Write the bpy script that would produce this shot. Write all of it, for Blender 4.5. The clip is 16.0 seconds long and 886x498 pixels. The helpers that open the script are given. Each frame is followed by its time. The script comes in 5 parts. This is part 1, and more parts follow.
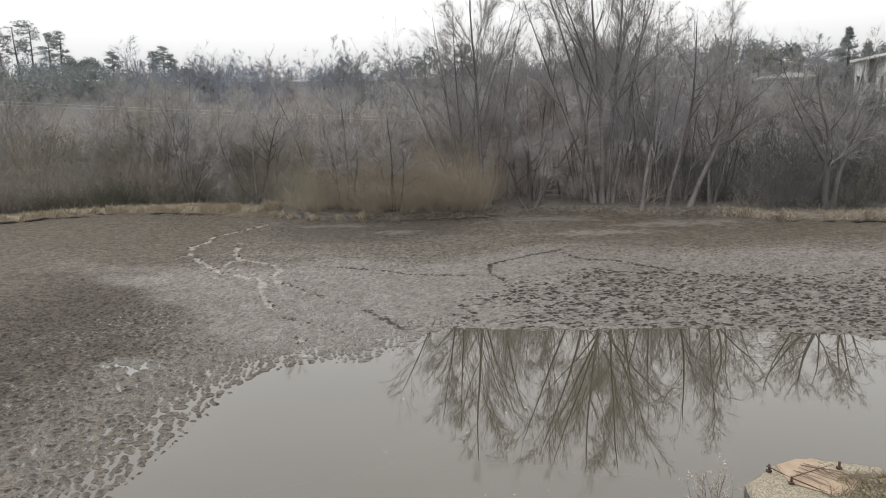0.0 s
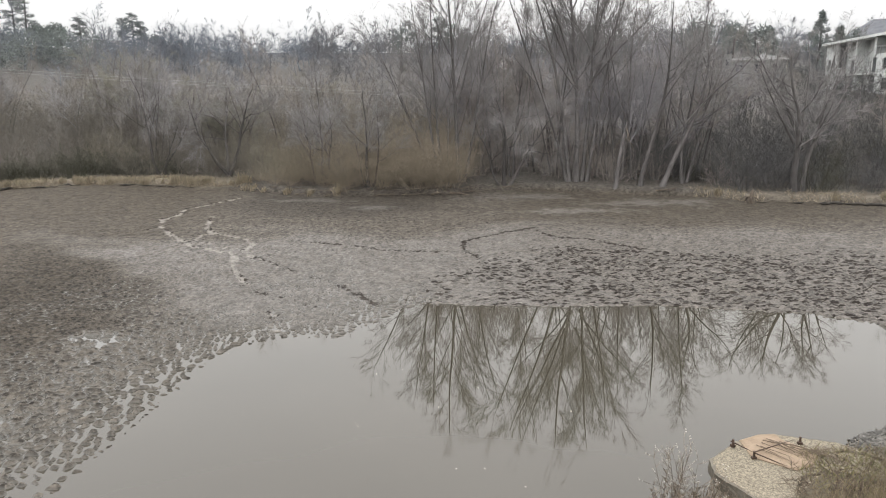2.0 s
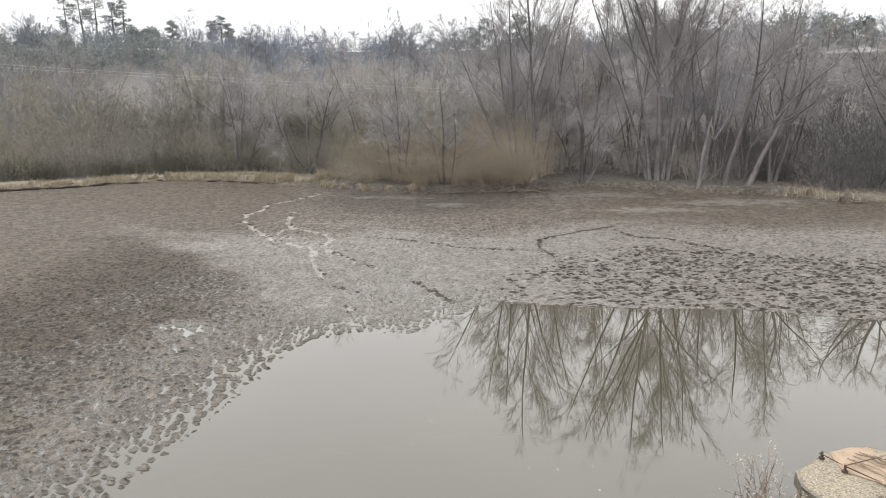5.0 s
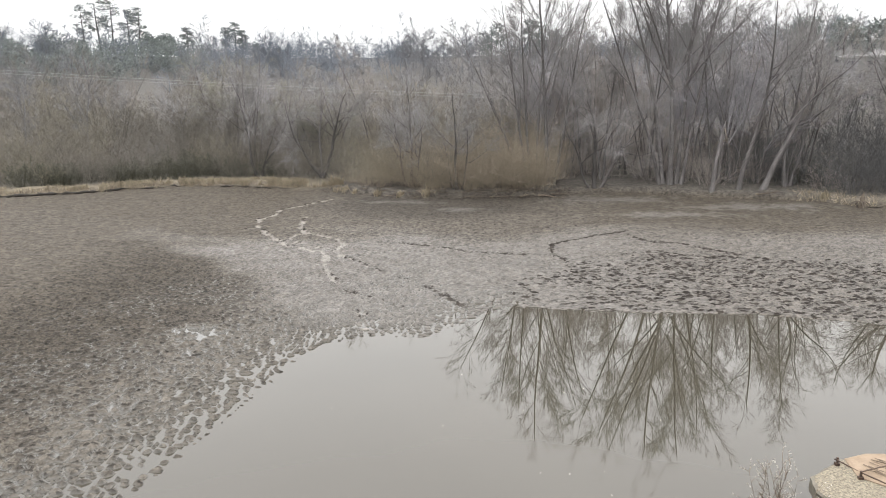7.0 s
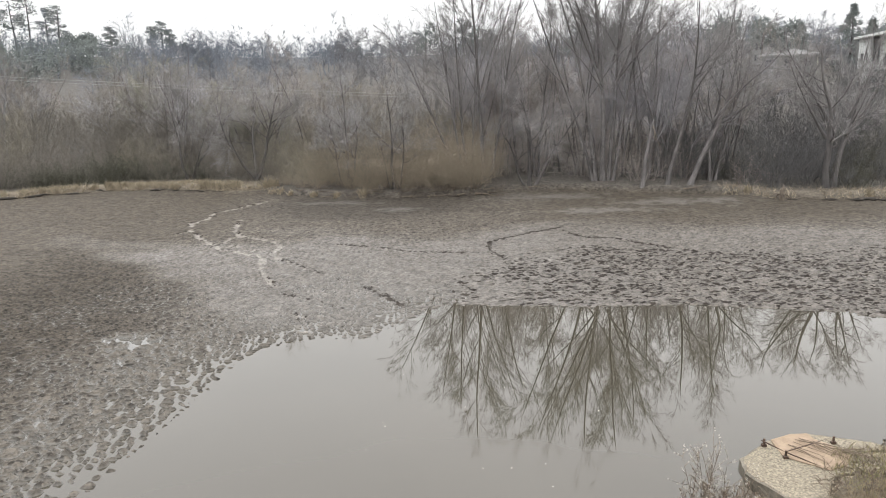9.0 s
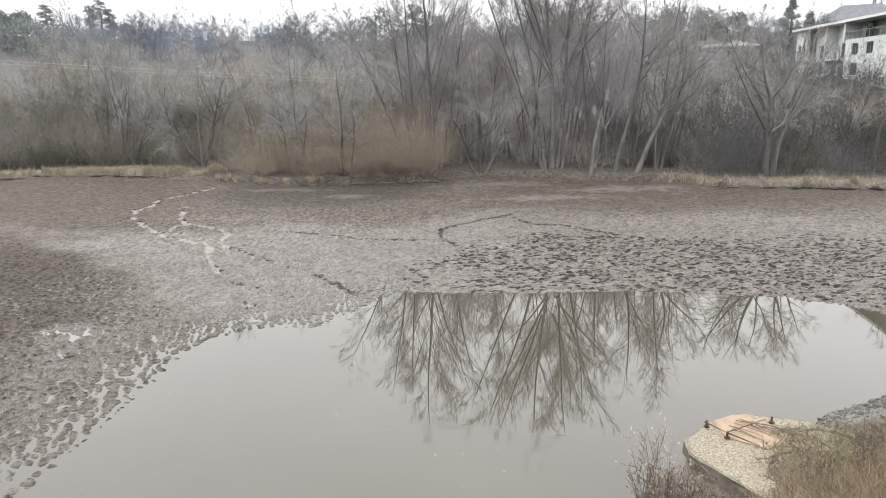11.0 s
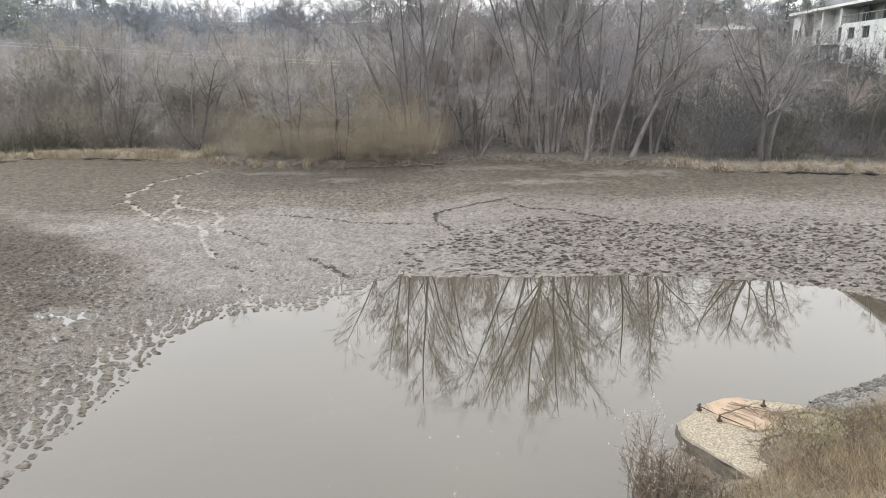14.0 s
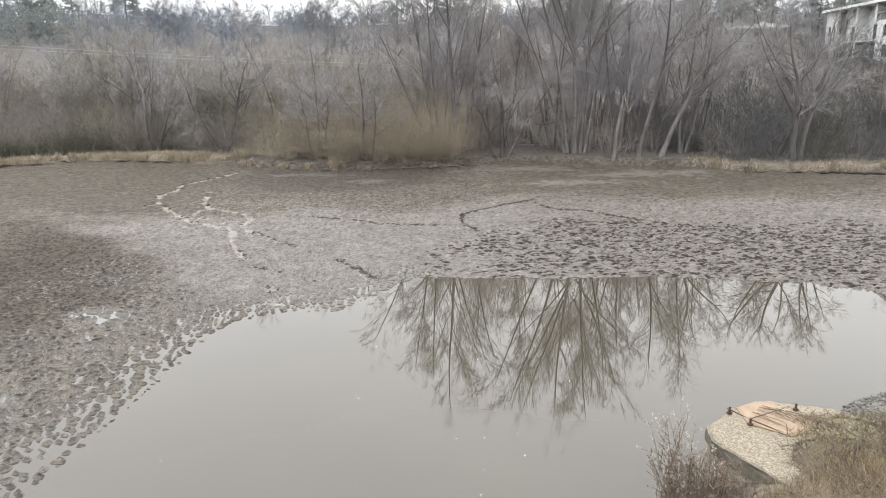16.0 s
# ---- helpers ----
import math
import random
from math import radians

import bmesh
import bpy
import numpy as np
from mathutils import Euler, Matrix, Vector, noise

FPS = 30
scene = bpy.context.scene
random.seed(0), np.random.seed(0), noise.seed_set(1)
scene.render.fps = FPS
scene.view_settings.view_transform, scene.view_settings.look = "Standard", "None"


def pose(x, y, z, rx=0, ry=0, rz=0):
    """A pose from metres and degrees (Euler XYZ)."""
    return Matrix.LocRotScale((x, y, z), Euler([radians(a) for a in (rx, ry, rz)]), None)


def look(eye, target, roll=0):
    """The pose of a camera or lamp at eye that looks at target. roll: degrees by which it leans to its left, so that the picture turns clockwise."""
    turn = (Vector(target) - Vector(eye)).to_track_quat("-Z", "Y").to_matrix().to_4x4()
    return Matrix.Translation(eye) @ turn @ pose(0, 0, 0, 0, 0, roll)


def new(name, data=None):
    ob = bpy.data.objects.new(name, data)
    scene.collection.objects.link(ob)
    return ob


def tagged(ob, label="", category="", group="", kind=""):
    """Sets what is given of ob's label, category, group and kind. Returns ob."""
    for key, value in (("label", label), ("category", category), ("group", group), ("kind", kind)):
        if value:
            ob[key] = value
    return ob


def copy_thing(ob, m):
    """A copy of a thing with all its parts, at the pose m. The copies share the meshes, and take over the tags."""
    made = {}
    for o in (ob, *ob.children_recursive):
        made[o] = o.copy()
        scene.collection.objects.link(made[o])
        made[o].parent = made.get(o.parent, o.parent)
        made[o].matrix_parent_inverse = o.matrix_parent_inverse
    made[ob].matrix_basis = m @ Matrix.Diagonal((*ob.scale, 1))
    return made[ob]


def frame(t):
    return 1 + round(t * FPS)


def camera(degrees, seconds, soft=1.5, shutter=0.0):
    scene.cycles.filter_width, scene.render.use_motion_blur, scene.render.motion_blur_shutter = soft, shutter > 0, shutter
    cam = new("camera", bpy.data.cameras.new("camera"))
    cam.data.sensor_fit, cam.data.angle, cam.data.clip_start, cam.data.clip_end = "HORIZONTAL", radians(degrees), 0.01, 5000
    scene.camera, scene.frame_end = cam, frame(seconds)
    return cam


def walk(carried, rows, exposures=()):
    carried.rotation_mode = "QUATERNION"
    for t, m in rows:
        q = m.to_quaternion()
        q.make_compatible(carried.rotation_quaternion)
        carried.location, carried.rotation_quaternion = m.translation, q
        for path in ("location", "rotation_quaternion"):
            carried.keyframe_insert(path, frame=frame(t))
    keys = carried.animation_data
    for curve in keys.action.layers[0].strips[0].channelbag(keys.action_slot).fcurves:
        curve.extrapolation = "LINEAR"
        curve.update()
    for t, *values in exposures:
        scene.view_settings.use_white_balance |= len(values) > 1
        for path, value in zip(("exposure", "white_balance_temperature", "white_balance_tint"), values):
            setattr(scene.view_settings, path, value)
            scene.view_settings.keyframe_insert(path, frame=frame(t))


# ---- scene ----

# ---- camera: hand-held on the dam crest, turning almost on the spot ----
cam = camera(64.0, 16.0, soft=1.0)
EYE = 11.0
ROWS = [
    (0.00, -0.005, 0.017, 0.027, -0.00, -10.40, 1.50),
    (0.50, 0.011, 0.001, 0.013, 0.26, -10.60, 1.43),
    (1.00, 0.020, -0.017, -0.010, -0.58, -11.25, 0.96),
    (1.50, -0.000, -0.003, -0.004, -1.79, -11.87, 0.40),
    (2.00, -0.019, 0.022, 0.021, -1.92, -12.34, 0.34),
    (2.50, -0.040, 0.033, 0.019, -0.81, -12.36, 0.27),
    (3.00, -0.025, 0.022, 0.015, -0.16, -12.45, 0.45),
    (3.50, -0.042, 0.031, 0.014, 0.69, -12.51, 0.29),
    (4.00, -0.048, 0.039, 0.021, 2.28, -12.56, 0.69),
    (4.50, -0.035, 0.015, -0.007, 3.45, -12.52, 0.65),
    (5.00, -0.038, 0.025, 0.009, 4.17, -12.47, 0.79),
    (6.25, -0.017, 0.005, -0.008, 5.34, -12.21, 0.92),
    (7.50, 0.004, -0.016, -0.025, 4.55, -11.96, 1.17),
    (8.00, 0.042, -0.036, -0.022, 3.31, -11.91, 1.41),
    (8.50, 0.039, -0.033, -0.020, 1.56, -11.90, 1.34),
    (9.00, 0.029, -0.029, -0.024, 0.05, -12.18, 1.35),
    (9.50, 0.026, -0.020, -0.010, -1.32, -12.72, 1.27),
    (10.75, 0.012, -0.008, -0.001, -3.54, -13.27, 0.76),
    (12.00, -0.001, 0.005, 0.008, -4.58, -13.47, 0.31),
    (12.50, 0.006, -0.003, 0.002, -4.78, -13.67, 0.30),
    (13.00, 0.006, -0.005, -0.002, -5.09, -13.94, 0.08),
    (13.50, 0.008, -0.002, 0.006, -4.92, -14.36, 0.10),
    (14.00, 0.005, -0.004, -0.001, -4.23, -14.60, 0.42),
    (14.50, -0.008, 0.001, -0.005, -3.67, -14.67, 0.72),
    (15.00, -0.002, -0.003, -0.007, -3.25, -14.55, 0.76),
    (15.50, 0.000, -0.001, -0.000, -2.75, -14.49, 0.80),
    (16.00, 0.002, -0.006, -0.009, -2.16, -14.48, 0.91),
]
walk(cam, [(t, pose(x, y, EYE + z, 90 + pitch, roll, yaw)) for t, x, y, z, yaw, pitch, roll in ROWS],
     [(0.0, -0.46, 6500, 10), (1.0, -0.46, 6500, 10), (1.5, -0.42, 6500, 10), (2.0, -0.28, 6500, 10), (2.5, -0.18, 6500, 10), (3.5, -0.13, 6480, 10), (4.0, -0.12, 6480, 10),
      (4.5, -0.07, 6450, 10), (5.0, 0.01, 6450, 10), (7.5, 0.02, 6450, 10), (8.5, 0.01, 6450, 10), (9.0, -0.1, 6450, 10), (9.5, -0.03, 6400, 10), (12.0, 0.15, 6400, 10), (14.0, 0.13, 6390, 10), (16.0, 0.14, 6390, 10)])

# ---- world: a bright overcast sky ----
world = bpy.data.worlds.new("overcast_sky")
scene.world = world
world.use_nodes = True
wn, wl = world.node_tree.nodes, world.node_tree.links
wn.clear()
sky = wn.new("ShaderNodeTexSky")
sky.sky_type, sky.sun_disc = "NISHITA", False
sky.sun_elevation, sky.sun_rotation = radians(42), radians(200)
sky.air_density, sky.dust_density, sky.ozone_density = 1.0, 6.0, 1.0
veil = wn.new("ShaderNodeHueSaturation")
veil.inputs["Saturation"].default_value = 0.12
veil.inputs["Value"].default_value = 1.0
cloud = wn.new("ShaderNodeMix")
cloud.data_type = "RGBA"
cloud.inputs[0].default_value = 0.7
# the cloud sheet is three to four times as bright overhead as at the horizon
up = wn.new("ShaderNodeTexCoord")
axis = wn.new("ShaderNodeSeparateXYZ")
lift = wn.new("ShaderNodeMapRange")
for k, v in ((1, 0.0), (2, 1.0), (3, 7.7), (4, 78.0)):
    lift.inputs[k].default_value = v
wl.new(up.outputs["Generated"], axis.inputs[0])
wl.new(axis.outputs["Z"], lift.inputs[0])
wl.new(lift.outputs[0], cloud.inputs[7])
bg = wn.new("ShaderNodeBackground")
bg.inputs["Strength"].default_value = 0.12
out = wn.new("ShaderNodeOutputWorld")
wl.new(sky.outputs[0], veil.inputs["Color"])
wl.new(veil.outputs[0], cloud.inputs[6])
wl.new(cloud.outputs[2], bg.inputs["Color"])
wl.new(bg.outputs[0], out.inputs["Surface"])

sun_data = bpy.data.lights.new("sun", "SUN")
sun_data.energy, sun_data.angle, sun_data.color = 1.0, radians(25), (1.0, 0.97, 0.93)
sun = new("sun", sun_data)
sun.matrix_world = look((-20, -50, 60), (0, 40, 0))

# ---- materials ----
def material(name, rough=0.8, spec=0.5):
    m = bpy.data.materials.new(name)
    m.use_nodes = True
    nt = m.node_tree
    b = nt.nodes["Principled BSDF"]
    b.inputs["Roughness"].default_value = rough
    b.inputs["Specular IOR Level"].default_value = spec
    return m, nt, b


def add(nt, kind, **values):
    n = nt.nodes.new(kind)
    for k, v in values.items():
        n.inputs[k].default_value = v
    return n


def ramp(nt, fac, stops):
    n = nt.nodes.new("ShaderNodeValToRGB")
    el = n.color_ramp.elements
    while len(el) < len(stops):
        el.new(0.5)
    for e, (p, c) in zip(el, stops):
        e.position, e.color = p, (*c, 1)
    nt.links.new(fac, n.inputs[0])
    return n.outputs[0]


def mixed(nt, fac, a, b, how="MIX"):
    n = nt.nodes.new("ShaderNodeMix")
    n.data_type, n.blend_type = "RGBA", how
    for sock, v in ((n.inputs[0], fac), (n.inputs[6], a), (n.inputs[7], b)):
        if isinstance(v, bpy.types.NodeSocket):
            nt.links.new(v, sock)
        elif isinstance(v, (int, float)):
            sock.default_value = v
        else:
            sock.default_value = (*v, 1)
    return n.outputs[2]


def calc(nt, op, a, b=0.0):
    n = nt.nodes.new("ShaderNodeMath")
    n.operation = op
    for sock, v in ((n.inputs[0], a), (n.inputs[1], b)):
        if isinstance(v, bpy.types.NodeSocket):
            nt.links.new(v, sock)
        else:
            sock.default_value = v
    return n.outputs[0]


def noise_of(nt, scale, detail=4.0, stretch=(1, 1, 1), rough=0.55):
    co = nt.nodes.new("ShaderNodeTexCoord")
    mp = nt.nodes.new("ShaderNodeMapping")
    mp.inputs["Scale"].default_value = stretch
    n = add(nt, "ShaderNodeTexNoise", Scale=scale, Detail=detail, Roughness=rough)
    nt.links.new(co.outputs["Object"], mp.inputs[0])
    nt.links.new(mp.outputs[0], n.inputs["Vector"])
    return n.outputs["Fac"]


def bumped(nt, b, height, strength, distance):
    n = add(nt, "ShaderNodeBump", Strength=strength, Distance=distance)
    nt.links.new(height, n.inputs["Height"])
    nt.links.new(n.outputs[0], b.inputs["Normal"])


def plain(name, c1, c2, scale, rough=0.85, bump=0.3, stretch=(1, 1, 1), vary=0.0, dist=0.02, spec=0.3):
    """A rough surface whose colour wanders between two tones at two scales."""
    m, nt, b = material(name, rough, spec)
    n1, n2 = noise_of(nt, scale, 5, stretch), noise_of(nt, scale * 7, 3, stretch)
    f = calc(nt, "ADD", calc(nt, "MULTIPLY", n1, 0.65), calc(nt, "MULTIPLY", n2, 0.35))
    col = ramp(nt, f, [(0.35, c1), (0.65, c2)])
    if vary:
        info = nt.nodes.new("ShaderNodeObjectInfo")
        hsv = nt.nodes.new("ShaderNodeHueSaturation")
        v = calc(nt, "ADD", calc(nt, "MULTIPLY", info.outputs["Random"], vary), 1 - vary / 2)
        nt.links.new(v, hsv.inputs["Value"])
        nt.links.new(col, hsv.inputs["Color"])
        col = hsv.outputs[0]
    nt.links.new(col, b.inputs["Base Color"])
    bumped(nt, b, f, bump, dist)
    return m


def island(name, c1, c2, c3, rough=0.9):
    """Colour varied from blade to blade (or twig to twig)."""
    m, nt, b = material(name, rough, 0.2)
    g = nt.nodes.new("ShaderNodeNewGeometry")
    col = ramp(nt, g.outputs["Random Per Island"], [(0.0, c1), (0.5, c2), (1.0, c3)])
    col = mixed(nt, noise_of(nt, 0.35, 3), col, (0.5, 0.5, 0.5), "OVERLAY")
    nt.links.new(col, b.inputs["Base Color"])
    return m


BARK = plain("grey_bark", (0.038, 0.035, 0.034), (0.095, 0.088, 0.085), 3.0, 0.9, 0.6, (1, 1, 0.25), 0.4)
BARK_DARK = plain("dark_bark", (0.028, 0.025, 0.024), (0.064, 0.058, 0.055), 3.0, 0.9, 0.6, (1, 1, 0.25), 0.4)
TWIG = island("bare_twigs", (0.146, 0.140, 0.146), (0.176, 0.169, 0.177), (0.206, 0.198, 0.207))
TWIG_WARM = island("brown_twigs", (0.140, 0.124, 0.113), (0.172, 0.153, 0.140), (0.205, 0.183, 0.168))
TWIG_DARK = island("dark_twigs", (0.118, 0.111, 0.109), (0.152, 0.144, 0.142), (0.188, 0.178, 0.176))
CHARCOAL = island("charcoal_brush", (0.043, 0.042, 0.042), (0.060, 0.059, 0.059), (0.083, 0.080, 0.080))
# hillside twigs toned grey and blue: distance haze put into their colour
TWIG_HAZE_GREY = island("hazed_hill_twigs", (0.094, 0.093, 0.097), (0.108, 0.107, 0.112), (0.123, 0.122, 0.128))
TWIG_HAZE_BLUE = island("hazed_hilltop_twigs", (0.098, 0.107, 0.123), (0.112, 0.122, 0.140), (0.128, 0.139, 0.159))
WILLOW = island("willow_shoots", (0.135, 0.112, 0.084), (0.165, 0.139, 0.106), (0.198, 0.169, 0.131))
SCRUB = island("tan_scrub", (0.082, 0.074, 0.063), (0.098, 0.089, 0.076), (0.116, 0.106, 0.091))
SCRUB_WARM = island("olive_scrub", (0.116, 0.104, 0.079), (0.138, 0.124, 0.096), (0.162, 0.147, 0.115))
OSIER = island("olive_willow_rods", (0.128, 0.120, 0.096), (0.148, 0.140, 0.113), (0.170, 0.161, 0.132))
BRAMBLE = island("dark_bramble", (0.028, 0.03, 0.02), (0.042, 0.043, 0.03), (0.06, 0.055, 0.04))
STRAW = island("dead_straw", (0.105, 0.086, 0.060), (0.175, 0.147, 0.106), (0.265, 0.228, 0.170))
WEED = island("dead_weed_stems", (0.048, 0.036, 0.027), (0.085, 0.065, 0.048), (0.145, 0.115, 0.085))
SEED = island("pale_seed_heads", (0.17, 0.155, 0.13), (0.23, 0.215, 0.19), (0.30, 0.28, 0.25))
NEAR_STRAW = island("yellow_dry_grass", (0.058, 0.044, 0.027), (0.122, 0.094, 0.059), (0.215, 0.172, 0.112))
GREENISH = island("greenish_grass", (0.07, 0.075, 0.028), (0.11, 0.105, 0.045), (0.17, 0.14, 0.07))
# needle green lightened and greyed, with the haze of distance in the colour
NEEDLE_HAZE = island("hazed_conifer_needles", (0.079, 0.091, 0.088), (0.114, 0.126, 0.121), (0.148, 0.159, 0.152))
CONCRETE = plain("weathered_concrete", (0.042, 0.036, 0.026), (0.225, 0.193, 0.143), 18.0, 0.9, 1.0, dist=0.04)
# darker concrete for the side faces of the rim slab
CONCRETE_DARK = plain("dark_concrete_face", (0.050, 0.044, 0.034), (0.115, 0.101, 0.080), 2.2, 0.85, 0.8, (1, 1, 0.6), dist=0.03)
CONCRETE_WALL = plain("pale_stained_concrete", (0.120, 0.106, 0.086), (0.250, 0.225, 0.185), 1.4, 0.9, 0.6, (1, 1, 0.35), dist=0.03)
RUST_SHEET = plain("rusty_orange_sheet", (0.116, 0.082, 0.054), (0.176, 0.132, 0.092), 2.6, 0.8, 0.4)
RUST = plain("rusted_iron", (0.022, 0.015, 0.011), (0.06, 0.036, 0.024), 14.0, 0.8, 0.4)
SOIL = plain("dark_soil", (0.030, 0.024, 0.016), (0.098, 0.080, 0.053), 11.0, 0.95, 1.0, dist=0.04)
STONE = plain("grey_riprap", (0.018, 0.017, 0.015), (0.100, 0.094, 0.085), 5.0, 0.85, 0.5, vary=0.9)
WALL_WHITE = plain("white_render", (0.36, 0.37, 0.36), (0.48, 0.49, 0.475), 0.8, 0.85, 0.1)
WALL_YELLOW = plain("pale_yellow_render", (0.22, 0.215, 0.15), (0.29, 0.28, 0.20), 0.8, 0.85, 0.1)
WALL_GREY = plain("grey_render", (0.12, 0.12, 0.12), (0.18, 0.18, 0.175), 0.8, 0.85, 0.1)
SOFFIT_GREEN = plain("pale_green_render", (0.19, 0.225, 0.19), (0.25, 0.29, 0.25), 0.8, 0.8, 0.1)
ROOF_GREY = plain("pale_sheet_roof", (0.119, 0.119, 0.119), (0.168, 0.168, 0.164), 0.7, 0.6, 0.1)
ROOF_DARK = plain("dark_slate_roof", (0.04, 0.042, 0.05), (0.08, 0.082, 0.09), 1.5, 0.7, 0.3)
FRAME = plain("grey_window_frame", (0.09, 0.09, 0.09), (0.14, 0.14, 0.14), 6.0, 0.6, 0.1)
WIRE = plain("weathered_wire", (0.19, 0.19, 0.19), (0.26, 0.26, 0.26), 9.0, 0.5, 0.1)
TIMBER = plain("weathered_timber", (0.060, 0.054, 0.047), (0.114, 0.105, 0.093), 4.0, 0.9, 0.4, (1, 1, 0.2))
DEADWOOD = plain("bleached_deadwood", (0.07, 0.057, 0.045), (0.14, 0.12, 0.095), 5.0, 0.9, 0.5)
# shade below the overhanging bank turf, put into a near-black colour
UNDERCUT_SHADE = plain("undercut_shade_black", (0.010, 0.009, 0.008), (0.030, 0.025, 0.020), 6.0, 0.9, 0.6)
LOG = plain("rotten_log", (0.035, 0.028, 0.022), (0.09, 0.072, 0.055), 5.0, 0.9, 0.6)

GLASS, gnt, gb = material("window_glass", 0.05, 0.6)
gb.inputs["Base Color"].default_value = (0.03, 0.035, 0.04, 1)

# murky pond water: clay in suspension under a smooth surface
WATER, wnt, wb = material("murky_water", 0.004, 0.5)
wb.inputs["IOR"].default_value = 1.36
wnt.links.new(ramp(wnt, noise_of(wnt, 0.08, 3), [(0.3, (0.029, 0.0250, 0.0185)), (0.7, (0.037, 0.0322, 0.0245))]), wb.inputs["Base Color"])
bumped(wnt, wb, noise_of(wnt, 0.9, 2, (1, 1.6, 1)), 0.018, 0.01)


# ground: mud, wet hollows, leaf litter, straw and stony edge, mixed by the maps stored on the sheet
GROUND, nt, gb = material("pond_bed_and_banks", 0.7, 0.5)
za = nt.nodes.new("ShaderNodeVertexColor")
za.layer_name = "soil"
zb = nt.nodes.new("ShaderNodeVertexColor")
zb.layer_name = "cover"
zc = nt.nodes.new("ShaderNodeVertexColor")
zc.layer_name = "trace"
clay = nt.nodes.new("ShaderNodeSeparateColor")
nt.links.new(zc.outputs[0], clay.inputs[0])
sa, sb = nt.nodes.new("ShaderNodeSeparateColor"), nt.nodes.new("ShaderNodeSeparateColor")
nt.links.new(za.outputs[0], sa.inputs[0])
nt.links.new(zb.outputs[0], sb.inputs[0])
wet, damp, brown = sa.outputs
litter, straw, gravel = sb.outputs
grain = noise_of(nt, 2.2, 6)
fine = noise_of(nt, 14.0, 4)
tone = calc(nt, "ADD", calc(nt, "MULTIPLY", grain, 0.6), calc(nt, "MULTIPLY", fine, 0.4))
mud_dry = ramp(nt, tone, [(0.38, (0.026, 0.0226, 0.0187)), (0.62, (0.080, 0.0705, 0.0590))])
mud_brown = ramp(nt, tone, [(0.38, (0.021, 0.0174, 0.0131)), (0.62, (0.058, 0.0488, 0.0372))])
mud_grey = ramp(nt, tone, [(0.38, (0.046, 0.0411, 0.0360)), (0.62, (0.098, 0.0885, 0.0790))])
litter_c = ramp(nt, tone, [(0.35, (0.032, 0.029, 0.026)), (0.65, (0.064, 0.059, 0.054))])
straw_c = ramp(nt, tone, [(0.35, (0.080, 0.066, 0.048)), (0.65, (0.15, 0.127, 0.095))])
gravel_c = ramp(nt, fine, [(0.38, (0.022, 0.020, 0.018)), (0.62, (0.135, 0.126, 0.110))])
c = mixed(nt, brown, mud_dry, mud_brown)
c = mixed(nt, damp, c, mud_grey)
# thin shadow lines in the gaps between hummocks, multiplied into the mud colour
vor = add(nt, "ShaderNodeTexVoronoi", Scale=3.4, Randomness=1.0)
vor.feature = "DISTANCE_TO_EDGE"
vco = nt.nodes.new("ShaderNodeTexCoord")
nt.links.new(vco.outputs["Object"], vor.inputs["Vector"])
gap_shade = ramp(nt, vor.outputs["Distance"], [(0.0, (0.62, 0.61, 0.60)), (0.14, (1.06, 1.06, 1.06))])
c = mixed(nt, 1.0, c, gap_shade, "MULTIPLY")
# small dark dimples between the clods, drawn in colour alone
fco = nt.nodes.new("ShaderNodeMapping")
fco.inputs["Scale"].default_value = (3.0, 4.6, 1.0)
nt.links.new(vco.outputs["Object"], fco.inputs[0])
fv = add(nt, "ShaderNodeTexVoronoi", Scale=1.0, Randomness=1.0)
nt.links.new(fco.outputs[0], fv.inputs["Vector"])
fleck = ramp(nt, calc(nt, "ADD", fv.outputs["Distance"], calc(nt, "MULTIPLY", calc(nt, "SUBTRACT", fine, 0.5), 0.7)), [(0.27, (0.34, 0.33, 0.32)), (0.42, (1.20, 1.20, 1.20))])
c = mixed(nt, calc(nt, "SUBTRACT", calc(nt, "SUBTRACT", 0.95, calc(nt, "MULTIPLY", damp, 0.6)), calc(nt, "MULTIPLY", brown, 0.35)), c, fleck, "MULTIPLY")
c = mixed(nt, zb.outputs["Alpha"], c, mixed(nt, 1.0, c, (0.60, 0.59, 0.58), "MULTIPLY"))
clay_c = ramp(nt, tone, [(0.38, (0.085, 0.077, 0.068)), (0.62, (0.155, 0.142, 0.126))])
c = mixed(nt, clay.outputs[0], c, clay_c)
c = mixed(nt, wet, c, (0.050, 0.047, 0.041))
# trodden hollows, their shade painted in dark: short dashes where mapped, and whole trails
dco = nt.nodes.new("ShaderNodeMapping")
dco.inputs["Scale"].default_value = (1.9, 4.0, 1.0)
nt.links.new(vco.outputs["Object"], dco.inputs[0])
dv = add(nt, "ShaderNodeTexVoronoi", Scale=1.0, Randomness=1.0)
nt.links.new(dco.outputs[0], dv.inputs["Vector"])
dcell = nt.nodes.new("ShaderNodeSeparateColor")
nt.links.new(dv.outputs["Color"], dcell.inputs[0])
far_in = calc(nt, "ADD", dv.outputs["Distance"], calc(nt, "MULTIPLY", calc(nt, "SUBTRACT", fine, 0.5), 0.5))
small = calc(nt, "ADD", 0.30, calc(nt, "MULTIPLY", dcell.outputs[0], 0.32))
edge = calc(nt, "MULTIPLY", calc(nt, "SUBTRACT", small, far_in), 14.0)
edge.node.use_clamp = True
